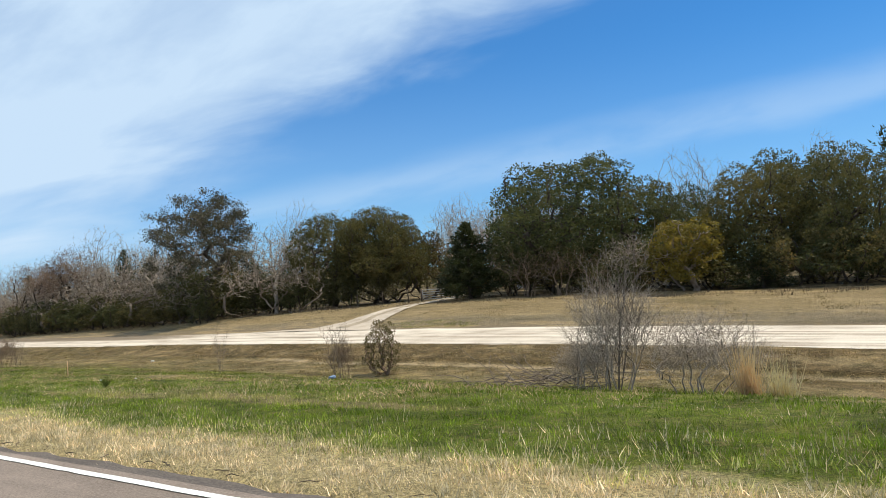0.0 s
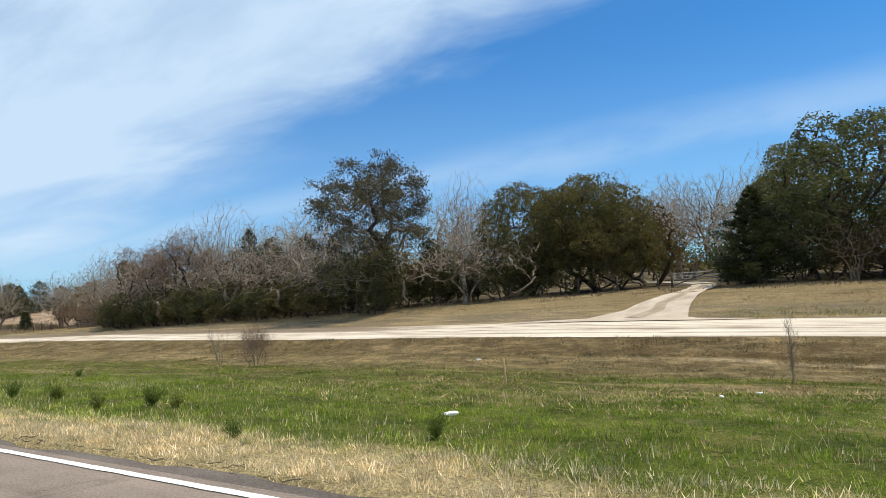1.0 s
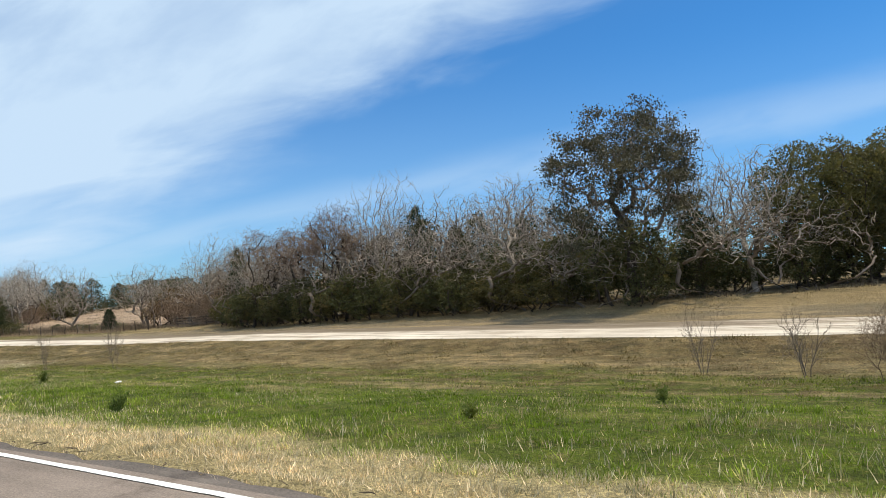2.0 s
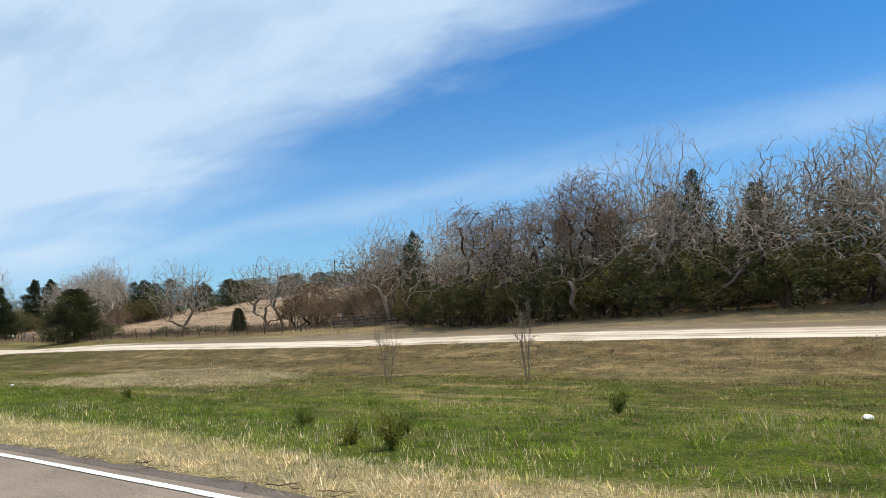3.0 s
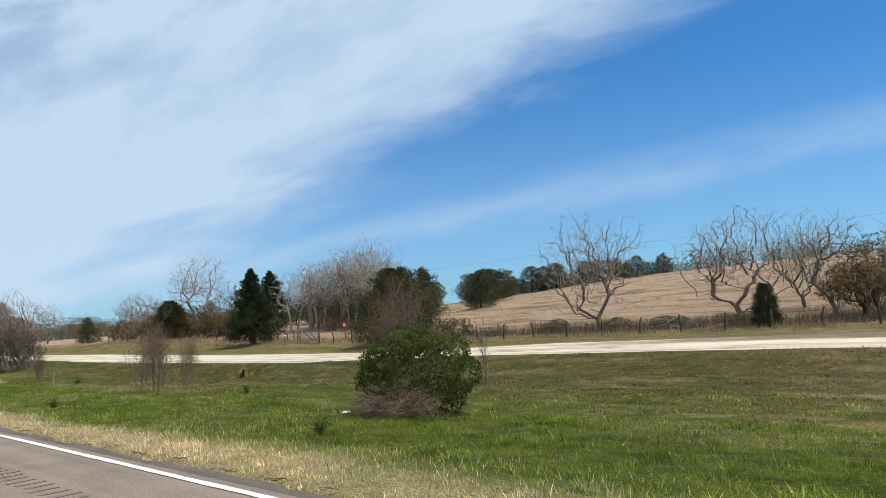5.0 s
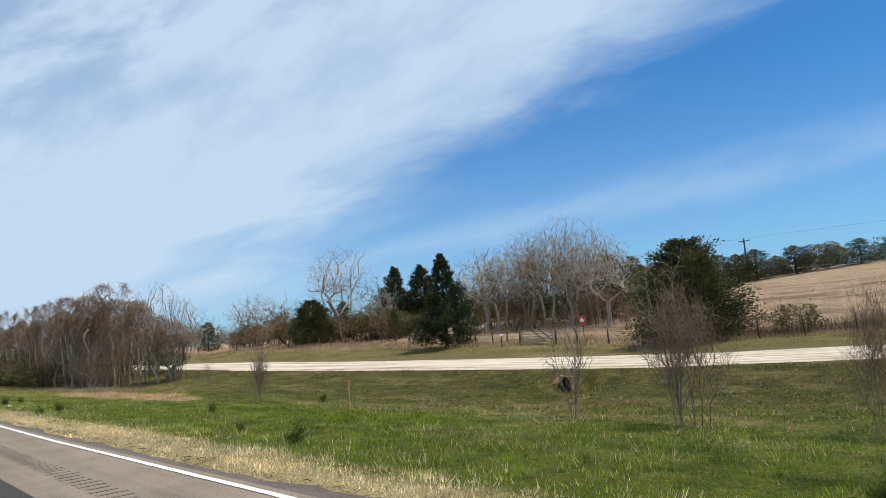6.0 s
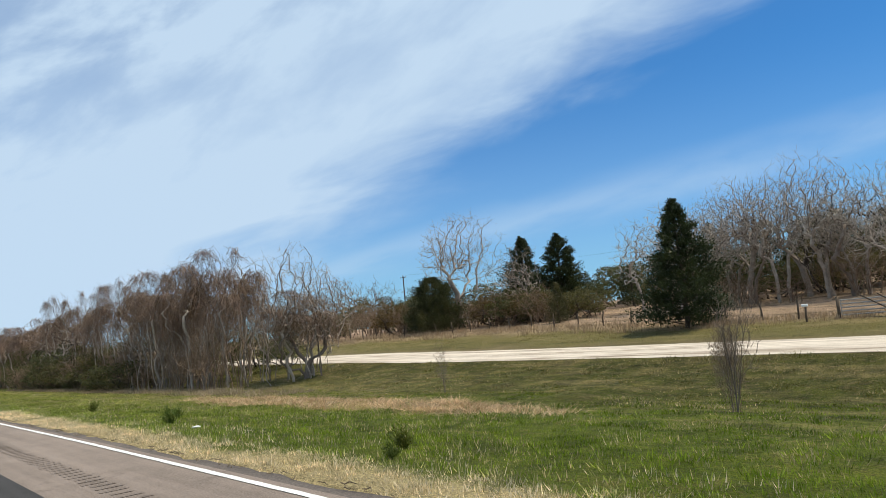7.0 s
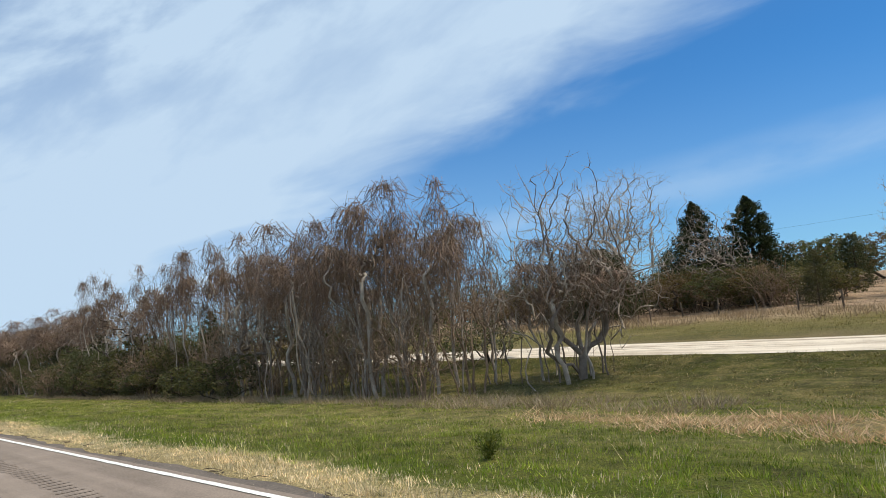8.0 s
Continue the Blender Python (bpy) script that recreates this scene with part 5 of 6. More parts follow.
for row in (("shrub", -188.0, 62.0, 4.4, 6.4), ("shrub", -196.0, 63.0, 4.6, 6.6), ("juniper", -203.0, 64.0, 5.4, 5.0), ("shrub", -209.0, 62.0, 4.6, 7.0), ("shrub", -199.0, 58.0, 3.4, 5.0),
            ("shrub", -192.5, 53.0, 3.0, 5.0), ("shrub", -187.5, 56.0, 2.8, 4.4), ("shrub", -218.0, 60.0, 4.8, 7.0), ("shrub", -217.0, 56.0, 4.0, 5.0), ("shrub", -228.0, 58.0, 5.0, 8.0)):
    plant(*row)
for row in (("shrub", -160.5, 57.0, 3.6, 5.0), ("shrub", -167.0, 58.5, 4.0, 5.6), ("shrub", -173.0, 57.5, 4.0, 5.6), ("shrub", -179.0, 57.0, 3.6, 5.0), ("juniper", -162.5, 60.0, 5.6, 4.6), ("juniper", -158.6, 66.0, 4.6, 4.6),
            ("juniper", -163.5, 74.0, 4.6, 5.0), ("juniper", -168.0, 78.0, 4.8, 5.4), ("scrub", -171.5, 52.0, 2.2, 4.0), ("scrub", -166.5, 51.5, 2.0, 4.0)):
    plant(*row)

# ---- the hill pasture ----
for row in (("juniper", -175.2, 85.0, 3.6, 4.4), ("juniper", -171.4, 86.0, 4.2, 5.3), ("juniper", -169.5, 92.0, 4.3, 6.4), ("juniper", -169.5, 100.0, 3.9, 3.8), ("juniper", -164.9, 100.0, 2.8, 3.4),
            ("farbare", -162.2, 105.0, 3.8, 4.6), ("juniper", -160.9, 108.0, 2.9, 2.3), ("oak", -178.0, 88.0, 4.6, 6.0), ("oak", -184.0, 82.0, 4.4, 6.0), ("oak", -173.5, 88.5, 4.6, 6.4), ("juniper", -163.3, 90.0, 4.0, 5.6), ("juniper", -166.4, 91.0, 3.9, 5.2), ("juniper", -179.6, 89.0, 4.6, 5.8), ("juniper", -159.2, 92.0, 3.6, 5.6), ("oak", -156.4, 94.0, 3.3, 5.4), ("juniper", -153.2, 97.0, 3.2, 4.6), ("juniper", -150.4, 100.0, 2.8, 4.0)):
    plant(*row)

# brush between the thicket and the cedars
mound = random.Random(15)
for k in range(22):
    plant("scrub", -184.5 - 2.6 * k, 46.0 + mound.uniform(0, 6), 2.4 + mound.uniform(-.3, 1.2) + 0.05 * k, 5.0 + mound.uniform(-.6, .8))
for k in range(12):
    plant("shrub", -186.0 - 4.6 * k, 50.0 + mound.uniform(-2, 5), 2.4 + mound.uniform(-.4, 1.2), 5.2)
for k in range(7):
    plant("scrub", -189.0 - 7.4 * k, 53.0 + mound.uniform(-3, 3), 3.6 + mound.uniform(-.6, .8), 5.4)
for k in range(8):
    plant("slim" if k % 2 else "bare", -160.0 - 2.5 * k, 51.5 + mound.uniform(0, 5), 7.6 + mound.uniform(-1.2, 1.6), 4.6)
for k in range(7):
    plant("scrub", -159.0 - 3.0 * k, 54.0 + mound.uniform(-2, 2), 3.4, 5.0)

# behind the drive's gate
for row in (("bare", -36.4, 59.0, 8.0, 5.0), ("palebare", -39.5, 65.0, 9.5, 7.0), ("palebare", -34.0, 67.0, 9.0, 7.0), ("palebare", -44.0, 68.0, 9.5, 7.0), ("palebare", -29.5, 68.0, 10.0, 7.0), ("shrub", -38.0, 61.0, 2.8, 4.6), ("shrub", -41.5, 63.0, 3.4, 5.0), ("shrub", -35.0, 64.0, 2.6, 4.6), ("farbare", -44.0, 78.0, 10.0, 7.0), ("farbare", -47.0, 84.0, 10.5, 7.0)):
    plant(*row)

# ---- vine thicket in the median ----
thick = random.Random(8)
for row in (("curtain", -192.3, 18.4, 9.3, 4.4), ("curtain", -189.1, 20.2, 8.9, 4.0), ("curtain", -195.8, 19.2, 8.5, 4.4), ("curtain", -199.6, 18.6, 8.9, 4.6), ("curtain", -203.8, 18.6, 9.0, 4.4), ("curtain", -208.9, 18.4, 9.2, 3.4),
            ("curtain", -213.6, 18.2, 9.3, 2.8), ("curtain", -219.6, 18.2, 9.3, 2.8), ("curtain", -229.4, 18.2, 9.8, 3.2), ("curtain", -194.0, 22.0, 7.6, 5.0), ("curtain", -200.5, 22.0, 7.4, 5.0), ("curtain", -207.0, 22.0, 7.0, 5.0)):
    plant(*row)
for k in range(8):
    plant("scrub", -187.5 - 3.2 * k, 19.6 + thick.uniform(-.8, .8), 5.0 + thick.uniform(-.6, .8), 4.4)
for k in range(4):
    plant("shrub", -213.0 - 7.2 * k, 18.8 + thick.uniform(-1, 1), 3.6 + thick.uniform(-.6, .8), 5.0)
plant("curtain", -184.6, 21.8, 5.6, 4.6)
for k in range(22):
    plant("scrub", -188.0 - 2.3 * k, 17.4 - 0.08 * k + thick.uniform(-.4, 2.0), 2.6 + thick.uniform(-.6, 1.4), 3.4)
for k in range(22):
    plant("whip", -183.5 - 1.2 * k + thick.uniform(-.5, .5), 17.2 + thick.uniform(-.3, 3.2) + (3 if k < 5 else 0), 4.4 + thick.uniform(-1.2, 1.2), 1.6)
for k in range(9):
    plant("shrub", -203.0 - 4.4 * k, 16.6 + thick.uniform(-.6, 1.4), 2.4 + thick.uniform(-.5, 1.2), 4.4)
for row in (("shrub", -216.0, 17.6, 2.2, 4.0), ("juniper", -224.0, 17.8, 3.4, 4.6), ("oak", -232.0, 18.6, 4.0, 6.0), ("shrub", -209.0, 18.2, 1.8, 3.6), ("scrub", -212.0, 17.2, 2.6, 4.0), ("scrub", -228.0, 17.0, 2.8, 4.4), ("shrub", -198.0, 25.0, 2.6, 4.6), ("shrub", -206.0, 25.2, 2.6, 4.8), ("shrub", -214.0, 25.2, 2.8, 5.0), ("shrub", -192.5, 25.0, 2.0, 3.6)):
    plant(*row)
for row in (("vase", -184.2, 22.0, 8.0, 6.0), ("bare", -203.0, 19.0, 7.0, 5.0), ("bare", -222.0, 18.0, 7.4, 5.6), ("juniper", -213.0, 20.4, 4.0, 3.4), ("shrub", -219.0, 21.0, 3.2, 4.0), ("shrub", -226.0, 20.4, 3.4, 4.4), ("shrub", -203.0, 22.5, 2.8, 4.2), ("juniper", -236.0, 20.0, 5.0, 4.4)):
    plant(*row)

for k in range(9):
    plant("curtain", -236.0 - 6.4 * k, 20.4 + thick.uniform(-1.5, 1.5), 7.6 + thick.uniform(-.8, .8), 6.4)
for row in (("juniper", -243.0, 18.6, 4.6, 5.0), ("oak", -252.0, 19.4, 5.0, 6.4), ("juniper", -262.0, 18.6, 5.2, 5.4), ("oak", -272.0, 19.0, 5.4, 7.0), ("scrub", -240.0, 17.6, 3.4, 5.0), ("scrub", -248.0, 17.4, 3.4, 5.0), ("scrub", -257.0, 17.4, 3.4, 5.4), ("scrub", -268.0, 17.4, 3.6, 6.0)):
    plant(*row)

# ---- bushes and saplings in the verge ----
for row in (("bigbush", -114.2, 11.45, 2.0, 2.65), ("twigbush", -118.5, 14.8, 3.7, 2.1), ("sapling", -118.2, 14.6, 3.4, 1.6), ("twigbush", -131.0, 12.6, 2.9, 1.5), ("sapling", -131.4, 12.8, 3.4, 1.6), ("twigbush", -127.6, 12.4, 2.4, 0.9), ("sapling", -119.4, 20.0, 2.7, 0.9),
            ("palebush", -5.6, 14.3, 2.5, 2.0), ("sapling", -5.7, 14.3, 3.4, 1.3), ("palebush", -3.9, 14.4, 1.7, 2.3), ("evsap", -17.4, 20.5, 2.1, 1.35), ("twigbush", -17.7, 18.6, 1.6, 0.9), ("sapling", -17.8, 18.4, 2.2, 1.0), ("sapling", -45.1, 18.5, 2.0, 0.9)):
    plant(*row)
for row in (("sapling", -42.7, 18.5, 1.7, 1.0), ("sapling", -70.1, 16.5, 2.5, 1.0), ("sapling", -74.2, 15.4, 2.5, 0.8), ("sapling", -153.3, 14.7, 2.7, 1.1), ("twigbush", -153.3, 14.8, 2.2, 0.75), ("sapling", -166.7, 18.0, 2.1, 0.7),
            ("twigbush", -40.8, 17.0, 1.7, 1.4), ("sapling", -22.6, 17.0, 1.9, 0.6), ("palebush", -6.4, 14.6, 1.3, 1.6), ("sapling", -134.5, 13.4, 2.6, 1.2)):
    plant(*row)


# ---- distant woods on the skyline ----
def far_woods(name, x0, x1, y0, y1, count, height, leaf):
    """A belt of clumped crowns, too far off to tell single trees apart."""
    rng = np.random.default_rng(int(-x0) + 7)
    crown, boles = Soup(), Soup()
    for _ in range(count):
        x, f = rng.uniform(x0, x1), rng.uniform(0, 1)
        y = y0 + (y1 - y0) * f
        z, h = ground_z(x, y), height * rng.uniform(0.55, 1.15)
        boles.tube([(x, y, z - 0.3), (x + rng.normal() * 0.3, y, z + h * 0.6)], (0.22, 0.10), 4)
        c = np.array((x, y, z + h * 0.46)) + np.clip(rng.normal(size=(600, 3)), -1.5, 1.5) * np.array((h * 0.30, h * 0.30, h * 0.25))
        c[:, 2] = np.maximum(c[:, 2], z + 0.3)
        crown.leaves(rng, c, h * 0.05, 0.8)
    top = tagged(new(name), "dark belt of distant trees on the skyline", "woods", kind="stuff")
    part("boles", boles.mesh("boles", BARK_DARK), top)
    part("crowns", crown.mesh("crowns", leaf), top)


far_woods("far_woods", -420, -190, 150, 190, 70, 8.0, LEAF_JUNIPER)
far_woods("far_woods", -700, -330, 60, 160, 90, 10.0, LEAF_OAK)
far_woods("far_woods", -215, -70, 138, 168, 84, 6.4, LEAF_SHRUB)
far_woods("far_woods", -90, 30, 78, 110, 40, 7.5, LEAF_OAK)


# ---- fences, gates, signs, poles ----
def post_mesh(h, r, seed):
    s = Soup()
    rng = np.random.default_rng(seed)
    s.tube([(0, 0, -0.3), (rng.normal() * 0.02, 0, h * 0.5), (rng.normal() * 0.04, rng.normal() * 0.03, h), (0, 0, h + 0.01)], (r, r * 0.95, r * 0.88, 0.01), 8)
    return s.mesh("post", WOOD)


POSTS = [post_mesh(1.05, 0.058, i) for i in range(4)]


def fence(xs, y_of, label):
    """Wooden posts with four strands of wire."""
    top = tagged(new("wire_fence"), label, "fence")
    ends = []
    for i, x in enumerate(xs):
        y = y_of(x)
        z = ground_z(x, y)
        part("post", POSTS[i % 4], top, at=pose(x, y, z, plant_rng.uniform(-4, 4), plant_rng.uniform(-4, 4), plant_rng.uniform(0, 360)))
        ends.append((x, y, z))
    for k in range(4):
        s = Soup()
        s.tube([(x, y - 0.07, z + 0.3 + 0.27 * k) for x, y, z in ends], [0.006] * len(ends), 3)
        part("wire", s.mesh("wire", WOOD), top)


def gate(x0, x1, y, brace, label):
    """A tubular farm gate between two posts."""
    z, n = ground_z((x0 + x1) / 2, y) + 0.12, x1 - x0
    top = empty("farm_gate", x0, y, z, 0, label, "gate")
    for k in range(5):
        s = Soup()
        s.tube([(0, 0, 0.05 + 0.19 * k), (n, 0, 0.05 + 0.19 * k)], (0.036, 0.036), 6)
        part("rail", s.mesh("rail", STEEL), top)
    for u in (0.0, n):
        s = Soup()
        s.tube([(u, 0, 0.02), (u, 0, 0.84)], (0.03, 0.03), 6)
        part("stile", s.mesh("stile", STEEL), top)
    for a, b in brace:
        s = Soup()
        s.tube([(n * a, -0.03, 0.05), (n * b, -0.03, 1.0)], (0.035, 0.035), 6)
        part("brace", s.mesh("brace", WOOD), top)
    for u in (-0.14, n + 0.14):
        part("post", POSTS[0], top, at=Matrix.LocRotScale((u, 0, -0.15), None, (1.4, 1.4, 1.0)))


def rail_fence(x0, x1, y, spacing, label):
    """Split rails on short wooden posts."""
    top = tagged(new("rail_fence"), label, "fence")
    rng = np.random.default_rng(77)
    xs = np.arange(x0, x1, spacing)
    for i, x in enumerate(xs):
        part("post", POSTS[i % 4], top, at=Matrix.LocRotScale((x, y, ground_z(x, y) - 0.05), Euler((0.03, -0.04, i)), (1.5, 1.5, 1.0)))
    for a, b in zip(xs[:-1], xs[1:]):
        for k in range(3):
            za, zb = ground_z(a, y) + 0.32 + 0.26 * k + rng.normal() * 0.03, ground_z(b, y) + 0.32 + 0.26 * k + rng.normal() * 0.03
            s = Soup()
            s.tube([(a - 0.15, y - 0.1, za), ((a + b) / 2, y - 0.1 + rng.normal() * 0.02, (za + zb) / 2 - 0.02), (b + 0.15, y - 0.1, zb)], (0.05, 0.055, 0.045), 6)
            part("rail", s.mesh("rail", WOOD), top)


rail_fence(-103.6, -91.0, 41.6, 2.4, "dark weathered split-rail fence before the brush")
fence([-105.2 - 2.6 * i for i in range(20)], lambda x: 39.6 + 0.4 * math.sin(x * 0.2), "sagging wire fence on dark wooden posts along the pasture")
fence([-159.6 - 2.4 * i for i in range(24)], lambda x: 39.4 + float(np.interp(x, (-215, -180, -171, -165, -159), (3.0, 3.0, 2.6, 2.2, 0))), "wire fence on wooden posts in tall dry grass")
fence([-34.6 - 2.8 * i for i in range(6)], lambda x: 44.6, "wire fence on wooden posts under the oaks")
gate(-159.3, -156.1, 39.2, ((0.95, 0.55), (0.75, 0.3)), "grey tubular farm gate with propped wooden poles")
gate(-33.9, -30.7, 45.6, ((0.0, 0.98),), "closed grey tubular gate across the gravel drive")


def sign(x, y, z, w, h, face, mark):
    g = ground_z(x, y)
    top = empty("notice_sign", x, y, g, 0, "small red notice sign with a white patch on a thin post", "sign")
    s = Soup()
    s.tube([(0, 0.04, -0.2), (0, 0.04, z - g + h / 2)], (0.03, 0.028), 6)
    part("post", s.mesh("post", WOOD), top)
    board = part("board", box_bm(-w / 2, -0.01, z - g - h / 2, w / 2, 0.01, z - g + h / 2, 0.004), top, material=face)
    part("patch", box_bm(-w * 0.28, -0.018, z - g - h * 0.2, w * 0.28, -0.013, z - g + h * 0.12, 0.001), board, material=mark)
    part("patch", box_bm(-w * 0.16, -0.018, z - g + h * 0.14, w * 0.06, -0.013, z - g + h * 0.3, 0.001), board, material=mark)


sign(-155.6, 42.0, 1.8, 0.72, 0.66, RED, WHITE)
box_top = empty("mail_box", -160.9, 38.7, ground_z(-160.9, 38.7), 0, "small white box on a wooden post by the gate", "mailbox")
part("post", POSTS[1], box_top, at=Matrix.LocRotScale((0, 0, -0.1), None, (1, 1, 0.85)))
part("box", box_bm(-0.16, -0.09, 0.80, 0.16, 0.09, 0.95, 0.03), box_top, "white painted box", material=WHITE)


def utility_pole(x, y, top_z, label):
    g = ground_z(x, y)
    top = empty("utility_pole", x, y, g, 0, label, "utility pole", "utility poles")
    h = top_z - g
    s = Soup()
    s.tube([(0, 0, -0.5), (0, 0, h * 0.5), (0, 0, h)], (0.16, 0.14, 0.11), 8)
    part("pole", s.mesh("pole", WOOD), top)
    arm = part("crossarm", box_bm(-0.9, -0.06, h - 0.45, 0.9, 0.06, h - 0.33, 0.01), top, material=WOOD)
    for u in (-0.8, 0.0, 0.8):
        s = Soup()
        s.tube([(u, 0, h - 0.34 if u else h), (u, 0, h - 0.2 if u else h + 0.14), (u, 0, h - 0.14 if u else h + 0.2)], (0.05, 0.06, 0.02), 6)
        part("insulator", s.mesh("insulator", STEEL), arm)


def power_line(a, b, sag):
    s = Soup()
    s.tube([(a[0] + (b[0] - a[0]) * t, a[1] + (b[1] - a[1]) * t, a[2] + (b[2] - a[2]) * t - sag * 4 * t * (1 - t)) for t in np.linspace(0, 1, 13)], [0.009] * 13, 4)
    tagged(new("power_line", s.mesh("power_line", DARK)), "thin dark overhead wire between the poles", "power line", "overhead wires")


utility_pole(-173.5, 110, 12.8, "weathered wooden utility pole on the hill")
utility_pole(-263.0, 92, 14.0, "weathered wooden utility pole beyond the scrub")
utility_pole(-184.0, 171.0, 15.2, "weathered wooden utility pole beyond the ridge")
utility_pole(-70.0, 128.0, 14.5, "weathered wooden utility pole on the hill")
power_line((-173.5, 110, 12.9), (-263, 92, 14.1), 1.2)
power_line((-173.5, 110, 12.9), (-70.0, 128.0, 14.6), 1.0)


def shed(x, y, w, d, h, rz, label):
    """A small gabled outbuilding with door and window."""
    g = ground_z(x, y)
    top = empty("farm_shed", x, y, g, rz, label, "shed", "farm sheds")
    bm = box_bm(-w / 2, -d / 2, -0.3, w / 2, d / 2, h)
    part("wall", bm, top, material=SIDING)
    for side in (-1, 1):
        me = from_arrays("roof_slope", [(-w / 2 - .3, side * (d / 2 + .35), h - .12), (w / 2 + .3, side * (d / 2 + .35), h - .12), (w / 2 + .3, 0, h + d * .28), (-w / 2 - .3, 0, h + d * .28),
                                        (-w / 2 - .3, side * (d / 2 + .35), h - .2), (w / 2 + .3, side * (d / 2 + .35), h - .2), (w / 2 + .3, 0, h + d * .28 - .08), (-w / 2 - .3, 0, h + d * .28 - .08)],
                         [(0, 1, 2, 3), (4, 7, 6, 5), (0, 4, 5, 1), (2, 6, 7, 3), (0, 3, 7, 4), (1, 5, 6, 2)], TIN)
        part("roof", me, top)
    part("door", box_bm(-0.5, -d / 2 - 0.05, -0.1, 0.45, -d / 2 + 0.02, 2.0, 0.01), top, material=WOOD)
    part("window", box_bm(w * 0.22, -d / 2 - 0.04, 0.9, w * 0.22 + 0.9, -d / 2 + 0.02, 1.8, 0.01), top, material=DARK)


shed(-31.6, 61.0, 2.6, 2.4, 1.35, -8, "small pale shed half hidden behind junipers")
shed(-166.0, 112.0, 3.0, 2.6, 0.9, 10, "low white farm building on the far hill")

# concrete culvert mouth under the gravel road
cx, cy = -142.9, 23.6
cz = ground_z(cx, 23.0) + 0.12
culvert = empty("culvert", cx, cy, cz, -20, "rust-stained concrete culvert headwall with a dark disc as its round mouth", "culvert")
culvert.matrix_basis = culvert.matrix_basis @ Matrix.Diagonal((0.72, 0.72, 0.7, 1))
bm = box_bm(-0.75, 0.0, -0.15, 0.62, 0.22, 0.80, 0.02)
part("headwall", bm, culvert, material=CLAY)
ring = Soup()
ring.tube([(0.05, -0.04, 0.24), (0.05, 0.03, 0.24)], (0.56, 0.56), 20)
ring.tube([(0.05, -0.04, 0.24), (0.05, 0.03, 0.24)], (0.51, 0.51), 20)
a = np.arange(20) * 2 * np.pi / 20
v = np.concatenate([np.stack([0.05 + r * np.cos(a), np.full(20, -0.04), 0.24 - r * np.sin(a)], axis=1) for r in (0.56, 0.51)])
ring.add(v, np.array([(i, (i + 1) % 20, 20 + (i + 1) % 20, 20 + i) for i in range(20)]))
part("pipe", ring.mesh("pipe", CLAY), culvert)
# no hollow: a near-black disc stands in for the shade inside the pipe
disc = Soup()
disc.tube([(0.05, -0.012, 0.24), (0.05, -0.010, 0.24)], (0.51, 0.001), 20)
part("mouth", disc.mesh("mouth", DARK), culvert, "near-black disc in place of the shaded pipe opening")
for side in (-1,):
    me = from_arrays("wing_wall", [(side * .75, 0, -.15), (side * 1.15, -.55, -.15), (side * 1.15, -.55, .12), (side * .75, 0, .82), (side * .75, .16, -.15), (side * 1.26, -.46, -.15), (side * 1.26, -.46, .12), (side * .75, .16, .82)],
                     [(0, 1, 2, 3), (4, 7, 6, 5), (0, 4, 5, 1), (1, 5, 6, 2), (2, 6, 7, 3), (3, 7, 4, 0)], CLAY)
    part("wing_wall", me, culvert)


def stake(x, y, h, tip, label):
    top = empty("marker_stake", x, y, ground_z(x, y), 0, label, "stake", "marker stakes")
    s = Soup()
    s.tube([(0, 0, -0.15), (-0.02, 0, h)], (0.022, 0.02), 5)
    stick = part("stick", s.mesh("stick", STRAW), top)
    if tip:
        s = Soup()
        s.tube([(-0.018, 0, h - 0.14), (-0.02, 0, h - 0.02), (-0.02, 0, h + 0.03)], (0.035, 0.03, 0.012), 6)
        part("ribbon", s.mesh("ribbon", ORANGE), stick, "orange ribbon")


stake(-142.4, 12.3, 0.95, True, "pale survey stake with an orange ribbon in the grass")
stake(-28.2, 14.0, 0.6, False, "thin pale stake in the grass")
stake(-86.8, 18.0, 0.55, False, "thin pale stake in the stubble")
stake(-144.9, 37.0, 1.0, False, "thin pale marker post beside the gravel road")


# ---- litter, weeds, dead wood ----
def litter(x, y, size, seed, label, material):
    """A crumpled scrap of paper or plastic."""
    rng = np.random.default_rng(seed)
    bm = bmesh.new()
    bmesh.ops.create_icosphere(bm, subdivisions=2, radius=size)
    for v in bm.verts:
        v.co = Vector((v.co.x * 1.3, v.co.y * 0.8, v.co.z * 0.4)) * (1 + 0.35 * noise.noise(v.co * (3.0 / size) + Vector((seed, 0, 0))))
    me = bpy.data.meshes.new("litter")
    bm.to_mesh(me)
    bm.free()
    me.materials.append(material)
    ob = new("litter", me)
    ob.matrix_basis = pose(x, y, ground_z(x, y) + size * 0.25 + 0.03, 0, 0, seed * 50)
    tagged(ob, label, "litter", "scraps of litter")


for i, (x, y, s) in enumerate(((-26.1, 8.8, .09), (-61.7, 12.0, .10), (-90.9, 11.7, .10), (-141.8, 18.5, .13), (-162.8, 6.6, .08), (-23.0, 12.5, .05), (-22.6, 13.5, .05), (-33.5, 21.0, .08), (-115.0, 9.9, .09))):
    litter(x, y, s, i + 1, "white crumpled scrap of litter in the grass", WHITE)
litter(-16.7, 17.0, 0.15, 31, "torn blue plastic sheet lying in the swale", BLUE_PLASTIC)

